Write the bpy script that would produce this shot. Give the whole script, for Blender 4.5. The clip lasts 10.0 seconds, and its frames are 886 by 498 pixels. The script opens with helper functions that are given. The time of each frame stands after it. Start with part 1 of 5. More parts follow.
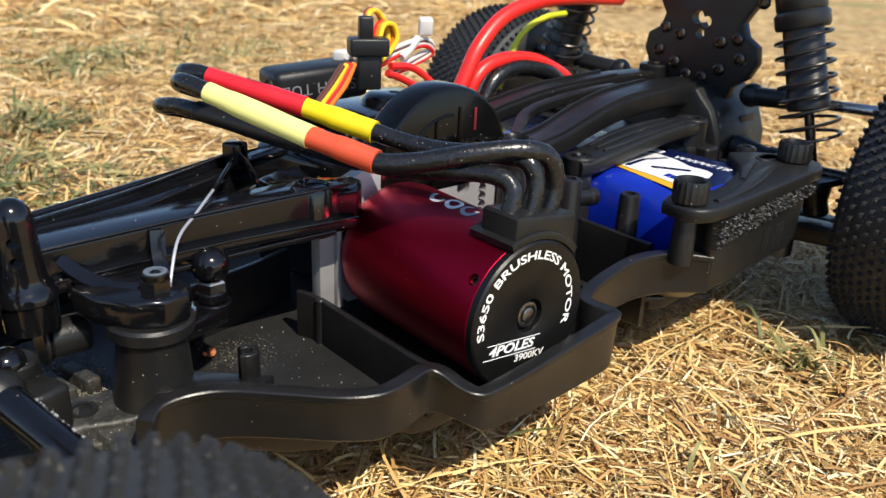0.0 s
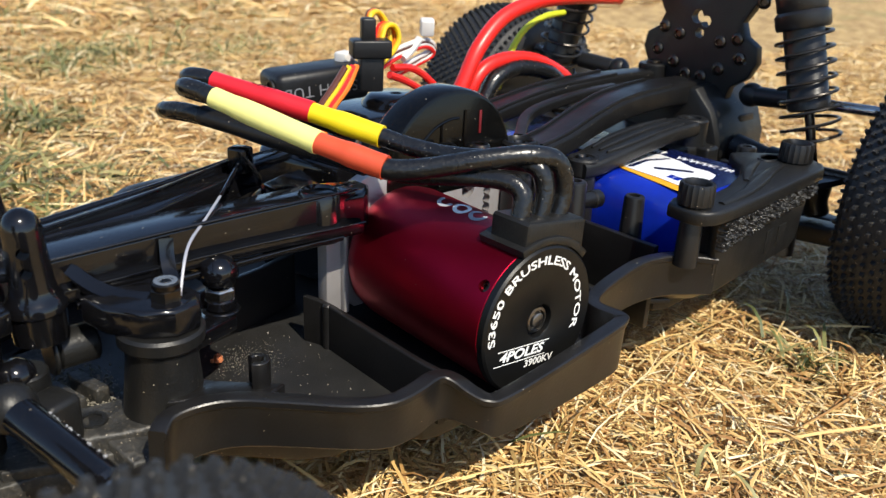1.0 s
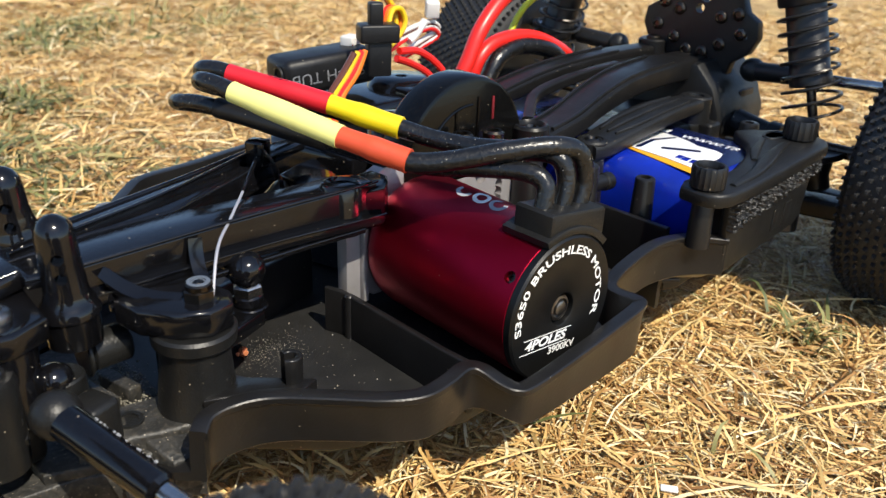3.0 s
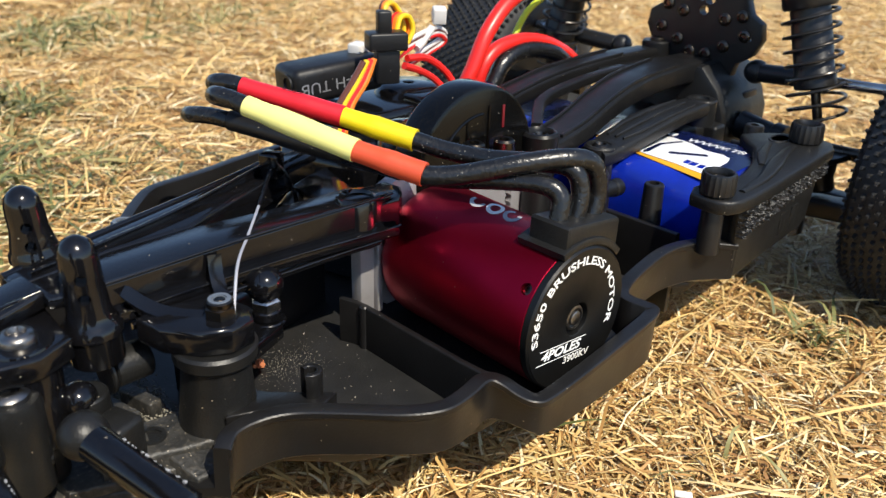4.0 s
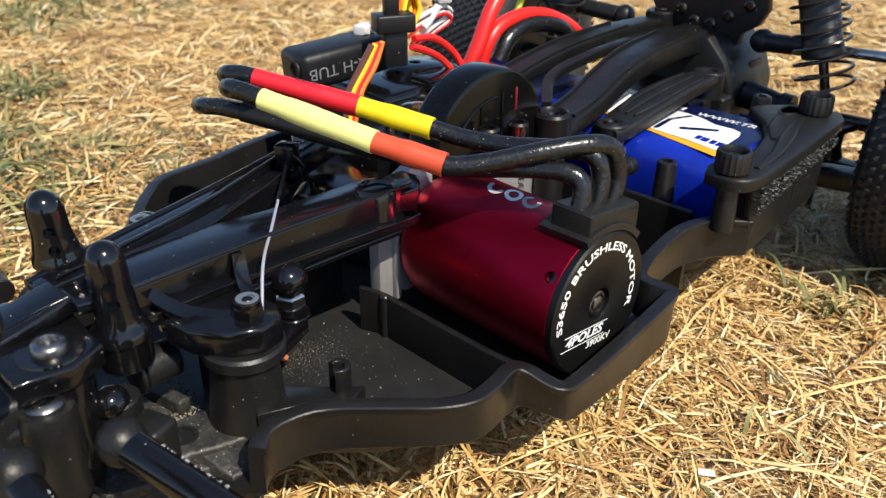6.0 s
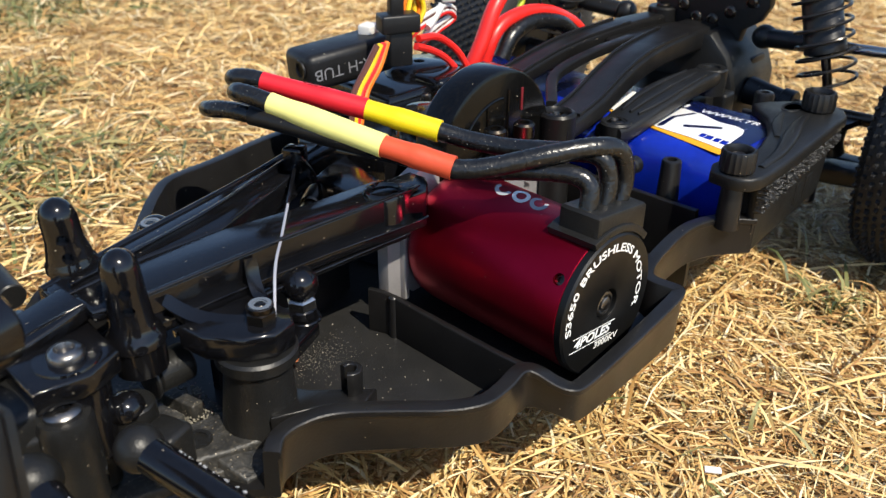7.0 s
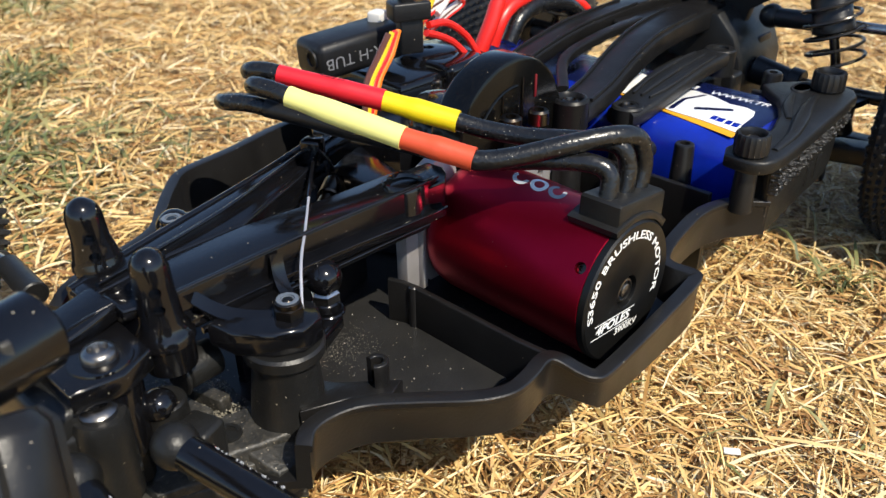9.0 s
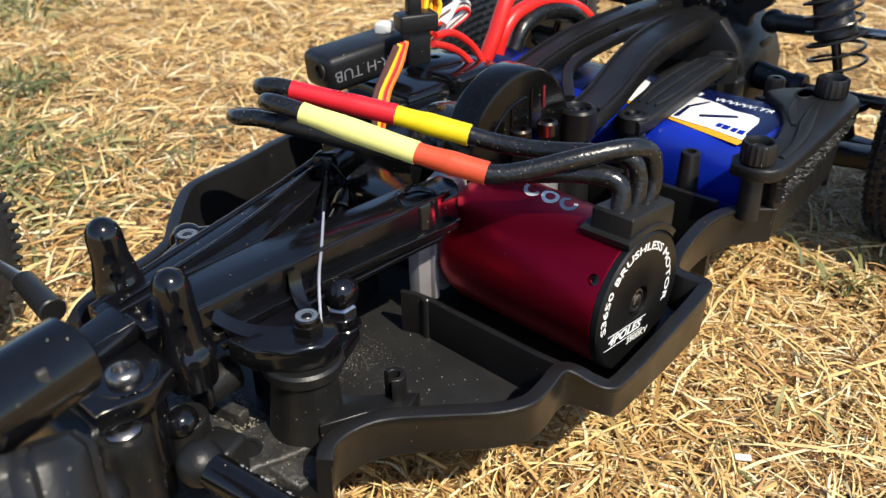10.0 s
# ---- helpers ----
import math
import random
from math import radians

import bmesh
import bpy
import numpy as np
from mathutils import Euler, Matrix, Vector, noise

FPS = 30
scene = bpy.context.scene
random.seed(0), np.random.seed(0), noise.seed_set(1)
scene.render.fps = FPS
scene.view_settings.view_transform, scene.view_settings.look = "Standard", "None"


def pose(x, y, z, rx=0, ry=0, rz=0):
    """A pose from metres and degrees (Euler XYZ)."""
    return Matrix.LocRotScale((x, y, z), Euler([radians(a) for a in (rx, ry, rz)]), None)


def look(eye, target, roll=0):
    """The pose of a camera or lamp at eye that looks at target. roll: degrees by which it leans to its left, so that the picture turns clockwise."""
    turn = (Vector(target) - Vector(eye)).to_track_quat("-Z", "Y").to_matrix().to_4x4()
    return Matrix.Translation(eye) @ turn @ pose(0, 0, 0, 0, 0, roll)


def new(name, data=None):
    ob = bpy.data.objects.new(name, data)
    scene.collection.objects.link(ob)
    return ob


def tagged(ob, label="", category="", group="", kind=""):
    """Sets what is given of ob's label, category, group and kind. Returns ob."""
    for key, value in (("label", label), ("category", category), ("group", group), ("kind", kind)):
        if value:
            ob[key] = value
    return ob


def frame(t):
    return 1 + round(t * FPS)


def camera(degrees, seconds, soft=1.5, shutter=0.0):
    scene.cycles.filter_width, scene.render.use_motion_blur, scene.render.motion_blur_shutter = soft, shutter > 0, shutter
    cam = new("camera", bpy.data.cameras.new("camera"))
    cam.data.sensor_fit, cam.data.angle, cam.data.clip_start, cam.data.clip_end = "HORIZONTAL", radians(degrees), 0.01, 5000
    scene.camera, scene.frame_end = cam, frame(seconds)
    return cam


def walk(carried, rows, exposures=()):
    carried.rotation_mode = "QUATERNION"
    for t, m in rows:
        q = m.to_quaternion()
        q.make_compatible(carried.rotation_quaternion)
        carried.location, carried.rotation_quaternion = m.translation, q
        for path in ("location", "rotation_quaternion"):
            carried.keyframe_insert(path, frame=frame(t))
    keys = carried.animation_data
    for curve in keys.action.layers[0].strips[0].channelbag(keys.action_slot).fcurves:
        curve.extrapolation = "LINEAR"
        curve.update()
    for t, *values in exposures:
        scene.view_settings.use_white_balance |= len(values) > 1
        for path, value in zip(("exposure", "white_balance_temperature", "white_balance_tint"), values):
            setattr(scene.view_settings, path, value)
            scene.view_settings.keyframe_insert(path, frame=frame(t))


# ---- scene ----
cam = camera(55.8, 10.0, soft=1.35)
PATH = [
    (0, (-0.13009, -0.11367, 0.13045), (0.05727, 0.09255, 0.01923), 2.64),
    (0.5, (-0.13134, -0.11140, 0.13158), (0.05750, 0.09301, 0.01952), 2.67),
    (1, (-0.13263, -0.10927, 0.13255), (0.05732, 0.09350, 0.01940), 2.68),
    (1.5, (-0.13433, -0.10739, 0.13346), (0.05625, 0.09270, 0.01667), 2.61),
    (2, (-0.13612, -0.10583, 0.13502), (0.05478, 0.09136, 0.01388), 2.39),
    (2.5, (-0.13773, -0.10400, 0.13636), (0.05381, 0.09073, 0.01229), 2.32),
    (3, (-0.13962, -0.10185, 0.13872), (0.05236, 0.09199, 0.01396), 2.14),
    (4.5, (-0.14371, -0.09617, 0.14491), (0.04880, 0.09343, 0.01456), 1.49),
    (5, (-0.14430, -0.09443, 0.14590), (0.04764, 0.09293, 0.01154), 1.15),
    (5.5, (-0.14499, -0.09241, 0.14731), (0.04644, 0.09355, 0.01030), 0.79),
    (7, (-0.14770, -0.08869, 0.15204), (0.04269, 0.09419, 0.00954), 0.27),
    (7.5, (-0.14847, -0.08819, 0.15419), (0.04185, 0.09403, 0.01076), 0.13),
    (8, (-0.14965, -0.08732, 0.15478), (0.04077, 0.09460, 0.01109), -0.03),
    (8.5, (-0.15059, -0.08551, 0.15518), (0.03888, 0.09505, 0.00857), -0.19),
    (9, (-0.15155, -0.08395, 0.15547), (0.03713, 0.09485, 0.00570), -0.59),
    (9.5, (-0.15329, -0.08238, 0.15785), (0.03522, 0.09566, 0.00696), -0.96),
    (10, (-0.15448, -0.08099, 0.15979), (0.03489, 0.09646, 0.00928), -1.05),
]
cam.data.dof.use_dof = True
cam.data.dof.focus_distance, cam.data.dof.aperture_fstop = 0.21, 30.0
walk(cam, [(t, look(eye, target, roll)) for t, eye, target, roll in PATH])

# ---------------------------------------------------------------- light
SUN_FROM = Vector((-0.12, -0.80, 1.0)).normalized()
world = bpy.data.worlds.new("sky")
scene.world = world
world.use_nodes = True
wt = world.node_tree
sky = wt.nodes.new("ShaderNodeTexSky")
sky.sky_type = "NISHITA"
sky.sun_disc = False
sky.dust_density, sky.ozone_density, sky.altitude = 0.7, 3.0, 300.0
sky.sun_elevation = math.asin(SUN_FROM.z)
sky.sun_rotation = math.atan2(SUN_FROM.x, SUN_FROM.y)
wt.links.new(sky.outputs[0], wt.nodes["Background"].inputs[0])
wt.nodes["Background"].inputs[1].default_value = 0.15
sun = new("sun", bpy.data.lights.new("sun", "SUN"))
sun.data.energy, sun.data.angle, sun.data.color = 4.9, radians(0.55), (1.0, 0.925, 0.78)
sun.matrix_world = look(SUN_FROM * 3, (0, 0, 0))
scene.view_settings.exposure = 0.38


# ---------------------------------------------------------------- materials
def material(name, color, rough=0.5, metal=0.0, second=None, scale=120.0, grain=900.0, bump=0.15, dust=0.0,
             coat=0.0, spread=0.35, rough_var=0.12, dust_color=(0.42, 0.36, 0.27), spec=0.5):
    """A base colour that drifts at two scales, fine relief, and a sprinkle of pale dust."""
    m = bpy.data.materials.new(name)
    m.use_nodes = True
    nt = m.node_tree
    n, ln = nt.nodes, nt.links
    b = n["Principled BSDF"]
    tc = n.new("ShaderNodeTexCoord")
    big, fine = n.new("ShaderNodeTexNoise"), n.new("ShaderNodeTexNoise")
    big.inputs["Scale"].default_value, big.inputs["Detail"].default_value = scale, 4
    fine.inputs["Scale"].default_value, fine.inputs["Detail"].default_value = grain, 3
    for k in (big, fine):
        ln.new(tc.outputs["Object"], k.inputs["Vector"])
    mix = n.new("ShaderNodeMix")
    mix.data_type = "RGBA"
    c2 = second or tuple(c * (1 - spread) for c in color)
    mix.inputs["A"].default_value, mix.inputs["B"].default_value = (*color, 1), (*c2, 1)
    ramp = n.new("ShaderNodeMapRange")
    ramp.inputs["From Min"].default_value, ramp.inputs["From Max"].default_value = 0.35, 0.65
    ln.new(big.outputs["Fac"], ramp.inputs["Value"])
    ln.new(ramp.outputs["Result"], mix.inputs["Factor"])
    out = mix.outputs["Result"]
    rg = n.new("ShaderNodeMapRange")
    rg.inputs["To Min"].default_value, rg.inputs["To Max"].default_value = rough - rough_var, rough + rough_var
    ln.new(big.outputs["Fac"], rg.inputs["Value"])
    rough_out = rg.outputs["Result"]
    if dust:
        spots = n.new("ShaderNodeTexVoronoi")
        spots.inputs["Scale"].default_value = 1300.0
        ln.new(tc.outputs["Object"], spots.inputs["Vector"])
        near = n.new("ShaderNodeMapRange")
        near.inputs["From Min"].default_value, near.inputs["From Max"].default_value = 0.20, 0.12
        ln.new(spots.outputs["Distance"], near.inputs["Value"])
        pick = n.new("ShaderNodeMapRange")
        sep = n.new("ShaderNodeSeparateColor")
        ln.new(spots.outputs["Color"], sep.inputs["Color"])
        pick.inputs["From Min"].default_value, pick.inputs["From Max"].default_value = 1 - dust, 1.0 - dust * 0.6
        ln.new(sep.outputs["Red"], pick.inputs["Value"])
        film = n.new("ShaderNodeMapRange")
        film.inputs["From Min"].default_value, film.inputs["From Max"].default_value = 0.5, 0.8
        film.inputs["To Max"].default_value = dust * 0.30
        ln.new(fine.outputs["Fac"], film.inputs["Value"])
        both = n.new("ShaderNodeMath")
        both.operation = "MULTIPLY"
        ln.new(near.outputs["Result"], both.inputs[0])
        ln.new(pick.outputs["Result"], both.inputs[1])
        most = n.new("ShaderNodeMath")
        most.operation = "MAXIMUM"
        ln.new(both.outputs[0], most.inputs[0])
        ln.new(film.outputs["Result"], most.inputs[1])
        top = n.new("ShaderNodeMix")
        top.data_type = "RGBA"
        ln.new(most.outputs[0], top.inputs["Factor"])
        ln.new(out, top.inputs["A"])
        top.inputs["B"].default_value = (*dust_color, 1)
        out = top.outputs["Result"]
    ln.new(out, b.inputs["Base Color"])
    ln.new(rough_out, b.inputs["Roughness"])
    b.inputs["Metallic"].default_value = metal
    b.inputs["Coat Weight"].default_value = coat
    b.inputs["Coat Roughness"].default_value = 0.12
    b.inputs["Specular IOR Level"].default_value = spec
    bp = n.new("ShaderNodeBump")
    bp.inputs["Strength"].default_value, bp.inputs["Distance"].default_value = bump, 0.0004
    ln.new(fine.outputs["Fac"], bp.inputs["Height"])
    ln.new(bp.outputs["Normal"], b.inputs["Normal"])
    return m


TUB = material("moulded black nylon", (0.011, 0.0105, 0.0105), 0.33, bump=0.10, dust=0.02, spec=0.38, grain=1500, rough_var=0.10)
FLOOR = material("dusty black nylon floor", (0.019, 0.0185, 0.018), 0.36, second=(0.012, 0.012, 0.012), bump=0.12, dust=0.05, grain=1500, spec=0.5)
BRACE = material("satin black brace", (0.009, 0.0088, 0.009), 0.36, bump=0.10, dust=0.03, spec=0.22)
GLOSS = material("glossy black plastic", (0.0045, 0.0045, 0.0055), 0.13, bump=0.05, dust=0.02, rough_var=0.06)
MATTE = material("worn black nylon", (0.011, 0.011, 0.0108), 0.40, bump=0.22, dust=0.035, grain=1800, spec=0.36)
DUSTY = material("dusty black nylon", (0.040, 0.038, 0.034), 0.50, second=(0.012, 0.012, 0.0115), bump=0.7, dust=0.42, scale=180)
SMOKE = material("smoked black cover", (0.003, 0.003, 0.003), 0.16, bump=0.05, dust=0.03, rough_var=0.06, spec=0.28)
RED = material("red anodised aluminium", (0.40, 0.006, 0.030), 0.36, metal=0.96, spread=0.12, bump=0.10, grain=2600, rough_var=0.05, dust=0.012)
CAPBLACK = material("black anodised aluminium", (0.010, 0.010, 0.010), 0.38, metal=0.4, bump=0.08, grain=2600)
ALU = material("grey cast aluminium", (0.42, 0.40, 0.40), 0.48, metal=0.55, bump=0.18, spread=0.12)
STEEL = material("bright steel", (0.55, 0.53, 0.50), 0.26, metal=1.0, bump=0.1)
WORNSTEEL = material("worn grey steel", (0.26, 0.25, 0.24), 0.34, metal=1.0, bump=0.15)
DARKSTEEL = material("dark steel", (0.10, 0.085, 0.07), 0.30, metal=1.0, bump=0.1)
SPRING = material("black spring wire", (0.05, 0.045, 0.04), 0.30, metal=0.7, bump=0.05)
LETTER = material("white print", (0.78, 0.78, 0.76), 0.5, spread=0.06, bump=0.02)
GREYPRINT = material("grey print", (0.36, 0.37, 0.40), 0.6, spread=0.2, bump=0.02)
DARKPRINT = material("dark red print", (0.14, 0.004, 0.008), 0.5, bump=0.02)
WIRE = material("black silicone wire", (0.008, 0.008, 0.0085), 0.27, bump=0.4, dust=0.15, dust_color=(0.30, 0.28, 0.24))
SLEEVE = material("black heat shrink", (0.009, 0.009, 0.010), 0.42, bump=0.12, dust=0.03, spec=0.35)
S_RED = material("red heat shrink", (0.62, 0.012, 0.022), 0.42, spread=0.10, bump=0.12, grain=700)
S_YEL = material("yellow heat shrink", (0.80, 0.60, 0.006), 0.42, spread=0.08, bump=0.12, grain=700)
S_PALE = material("pale yellow heat shrink", (0.80, 0.75, 0.24), 0.46, spread=0.08, bump=0.12, grain=700)
S_ORA = material("orange red heat shrink", (0.62, 0.075, 0.025), 0.46, spread=0.10, bump=0.12, grain=700)
RUBBER = material("tyre rubber", (0.017, 0.0175, 0.019), 0.62, bump=0.35, dust=0.12, grain=1400)
BLUE = material("blue shrink wrap", (0.004, 0.022, 0.36), 0.22, spread=0.25, bump=0.05, coat=0.3, dust=0.02)
NAVY = material("navy label", (0.004, 0.008, 0.05), 0.25, spread=0.2, bump=0.03)
WHITE = material("white label", (0.80, 0.80, 0.80), 0.32, spread=0.04, bump=0.02)
AMBER = material("amber label stripe", (0.75, 0.36, 0.015), 0.32, spread=0.06, bump=0.02)
FOAM = material("open cell black foam", (0.009, 0.009, 0.009), 0.38, bump=0.9, grain=1500, second=(0.004, 0.004, 0.004), scale=700)
W_RED = material("red wire", (0.70, 0.018, 0.012), 0.36, spread=0.08, bump=0.05)
W_ORA = material("orange wire", (0.72, 0.17, 0.008), 0.40, spread=0.08, bump=0.05)
W_YEL = material("yellow wire", (0.75, 0.48, 0.01), 0.40, spread=0.08, bump=0.05)
W_BRO = material("brown wire", (0.10, 0.030, 0.018), 0.40, spread=0.1, bump=0.05)
W_WHI = material("white wire", (0.62, 0.60, 0.57), 0.42, spread=0.05, bump=0.05)
W_LIME = material("lime tube", (0.50, 0.55, 0.02), 0.42, spread=0.08, bump=0.05)
NYLON = material("translucent nylon tie", (0.30, 0.31, 0.36), 0.35, spread=0.10, bump=0.04)
INSERT = material("grey nylon insert", (0.10, 0.12, 0.15), 0.45, spread=0.10, bump=0.04)
ORANGE_CRUMB = material("orange crumb", (0.60, 0.20, 0.08), 0.8, bump=0.4)
GRIT = material("pale grit", (0.28, 0.26, 0.21), 0.9, bump=0.3)


def straw_material(name, stops, rough=0.55):
    m = bpy.data.materials.new(name)
    m.use_nodes = True
    nt = m.node_tree
    b = nt.nodes["Principled BSDF"]
    geo, ramp = nt.nodes.new("ShaderNodeNewGeometry"), nt.nodes.new("ShaderNodeValToRGB")
    while len(ramp.color_ramp.elements) < len(stops):
        ramp.color_ramp.elements.new(0.5)
    for e, (p, c) in zip(ramp.color_ramp.elements, stops):
        e.position, e.color = p, (*c, 1)
    nt.links.new(geo.outputs["Random Per Island"], ramp.inputs["Fac"])
    tc, nz, mx = nt.nodes.new("ShaderNodeTexCoord"), nt.nodes.new("ShaderNodeTexNoise"), nt.nodes.new("ShaderNodeMix")
    nz.inputs["Scale"].default_value = 260.0
    nt.links.new(tc.outputs["Object"], nz.inputs["Vector"])
    mx.data_type, mx.blend_type = "RGBA", "MULTIPLY"
    mx.inputs["Factor"].default_value = 0.15
    nt.links.new(ramp.outputs["Color"], mx.inputs["A"])
    nt.links.new(nz.outputs["Color"], mx.inputs["B"])
    nt.links.new(mx.outputs["Result"], b.inputs["Base Color"])
    b.inputs["Roughness"].default_value = rough
    b.inputs["Specular IOR Level"].default_value = 0.4
    return m


STRAW = straw_material("dry straw", [(0.0, (0.28, 0.14, 0.05)), (0.24, (0.48, 0.27, 0.09)), (0.5, (0.70, 0.47, 0.18)), (0.78, (0.78, 0.57, 0.26)), (1.0, (0.85, 0.73, 0.47))])
GREEN = straw_material("living grass", [(0.0, (0.07, 0.09, 0.03)), (0.5, (0.17, 0.18, 0.06)), (1.0, (0.34, 0.29, 0.12))])

SOIL = bpy.data.materials.new("thatch and soil")
SOIL.use_nodes = True
_n, _l = SOIL.node_tree.nodes, SOIL.node_tree.links
_tc = _n.new("ShaderNodeTexCoord")
_a, _b, _c = (_n.new("ShaderNodeTexNoise") for _ in range(3))
for _k, _s in ((_a, 5.0), (_b, 60.0), (_c, 420.0)):
    _k.inputs["Scale"].default_value, _k.inputs["Detail"].default_value = _s, 5
    _l.new(_tc.outputs["Object"], _k.inputs["Vector"])
_r1, _r2 = _n.new("ShaderNodeValToRGB"), _n.new("ShaderNodeValToRGB")
_r1.color_ramp.elements[0].position, _r1.color_ramp.elements[1].position = 0.34, 0.64
_r1.color_ramp.elements[0].color, _r1.color_ramp.elements[1].color = (0.27, 0.16, 0.06, 1), (0.54, 0.375, 0.16, 1)
_l.new(_b.outputs["Fac"], _r1.inputs["Fac"])
_r2.color_ramp.elements[0].position, _r2.color_ramp.elements[1].position = 0.58, 0.72
_l.new(_a.outputs["Fac"], _r2.inputs["Fac"])
_m = _n.new("ShaderNodeMix")
_m.data_type = "RGBA"
_l.new(_r2.outputs["Color"], _m.inputs["Factor"])
_l.new(_r1.outputs["Color"], _m.inputs["A"])
_m.inputs["B"].default_value = (0.26, 0.22, 0.08, 1)
_l.new(_m.outputs["Result"], _n["Principled BSDF"].inputs["Base Color"])
_n["Principled BSDF"].inputs["Roughness"].default_value = 0.9
_bp = _n.new("ShaderNodeBump")
_bp.inputs["Strength"].default_value, _bp.inputs["Distance"].default_value = 0.9, 0.004
_l.new(_c.outputs["Fac"], _bp.inputs["Height"])
_l.new(_bp.outputs["Normal"], _n["Principled BSDF"].inputs["Normal"])

# ---------------------------------------------------------------- building helpers (millimetres)
MM = 0.001
ORIGIN = {}


def thing(name, at, label, category, group="", kind=""):
    ob = new(name)
    ob.location = Vector(at) * MM
    ob.empty_display_size = 0.01
    ORIGIN[ob.name] = Vector(at) * MM
    return tagged(ob, label, category, group, kind)


def finish(bm, angle=36):
    bmesh.ops.recalc_face_normals(bm, faces=bm.faces)
    for f in bm.faces:
        f.smooth = True
    lim = radians(angle)
    for e in bm.edges:
        if len(e.link_faces) == 2 and e.calc_face_angle(0) > lim:
            e.smooth = False


def part(name, bm, mat, parent, label="", angle=36):
    """Links a bmesh in millimetres as one mesh under a thing or a part."""
    finish(bm, angle)
    at = ORIGIN[parent.name]
    bm.transform(Matrix.Translation(-at) @ Matrix.Scale(MM, 4))
    me = bpy.data.meshes.new(name)
    bm.to_mesh(me)
    bm.free()
    me.materials.append(mat)
    ob = new(name, me)
    ob.parent = parent
    ORIGIN[ob.name] = at
    if label:
        ob["label"] = label
    return ob


def alone(name, bm, mat, label, category, group="", kind="", angle=36):
    """A thing that is one mesh."""
    finish(bm, angle)
    at = Vector((sum(v.co.x for v in bm.verts), sum(v.co.y for v in bm.verts), 0)) / max(1, len(bm.verts))
    at.z = min(v.co.z for v in bm.verts)
    bm.transform(Matrix.Scale(MM, 4) @ Matrix.Translation(-at))
    me = bpy.data.meshes.new(name)
    bm.to_mesh(me)
    bm.free()
    me.materials.append(mat)
    ob = new(name, me)
    ob.location = at * MM
    ORIGIN[ob.name] = at * MM
    return tagged(ob, label, category, group, kind)


def basis(axis, hint=None):
    z = Vector(axis).normalized()
    h = Vector(hint) if hint else (Vector((0, 0, 1)) if abs(z.z) < 0.9 else Vector((1, 0, 0)))
    x = (h - z * h.dot(z)).normalized()
    return x, z.cross(x), z


def lathe(bm, at, axis, profile, seg=24):
    """profile: (height along the axis, radius)."""
    x, y, z = basis(axis)
    at = Vector(at)
    rings = []
    for h, r in profile:
        if r <= 1e-4:
            rings.append([bm.verts.new(at + z * h)])
        else:
            rings.append([bm.verts.new(at + z * h + (x * math.cos(2 * math.pi * k / seg) + y * math.sin(2 * math.pi * k / seg)) * r) for k in range(seg)])
    for a, b in zip(rings, rings[1:]):
        if len(a) == 1 and len(b) == 1:
            continue
        for k in range(seg):
            j = (k + 1) % seg
            if len(a) == 1:
                bm.faces.new((a[0], b[k], b[j]))
            elif len(b) == 1:
                bm.faces.new((a[k], a[j], b[0]))
            else:
                bm.faces.new((a[k], a[j], b[j], b[k]))
    for ring, flip in ((rings[0], True), (rings[-1], False)):
        if len(ring) > 2:
            bm.faces.new(ring[::-1] if flip else ring)
    return bm


def rod(bm, a, b, r, r2=None, seg=18, bev=0.4):
    a, b = Vector(a), Vector(b)
    r2 = r if r2 is None else r2
    L = (b - a).length
    e = min(bev, L * 0.3, r * 0.6, r2 * 0.6)
    return lathe(bm, a, b - a, [(0, r - e), (e, r), (L - e, r2), (L, r2 - e)], seg)


def ball(bm, at, r, seg=18, rings=10, squash=1.0):
    return lathe(bm, at, (0, 0, 1), [(-math.cos(math.pi * k / rings) * r * squash, math.sin(math.pi * k / rings) * r) for k in range(rings + 1)], seg)


def box(bm, c, s, bev=0.6, turn=None):
    """A block with its edges rounded."""
    res = bmesh.ops.create_cube(bm, size=1.0, matrix=Matrix.Translation(c) @ (turn or Matrix.Identity(4)) @ Matrix.Diagonal((*s, 1)))
    if bev:
        es = list({e for v in res["verts"] for e in v.link_edges})
        bmesh.ops.bevel(bm, geom=es, offset=bev, segments=3, affect="EDGES", profile=0.5)
    return bm


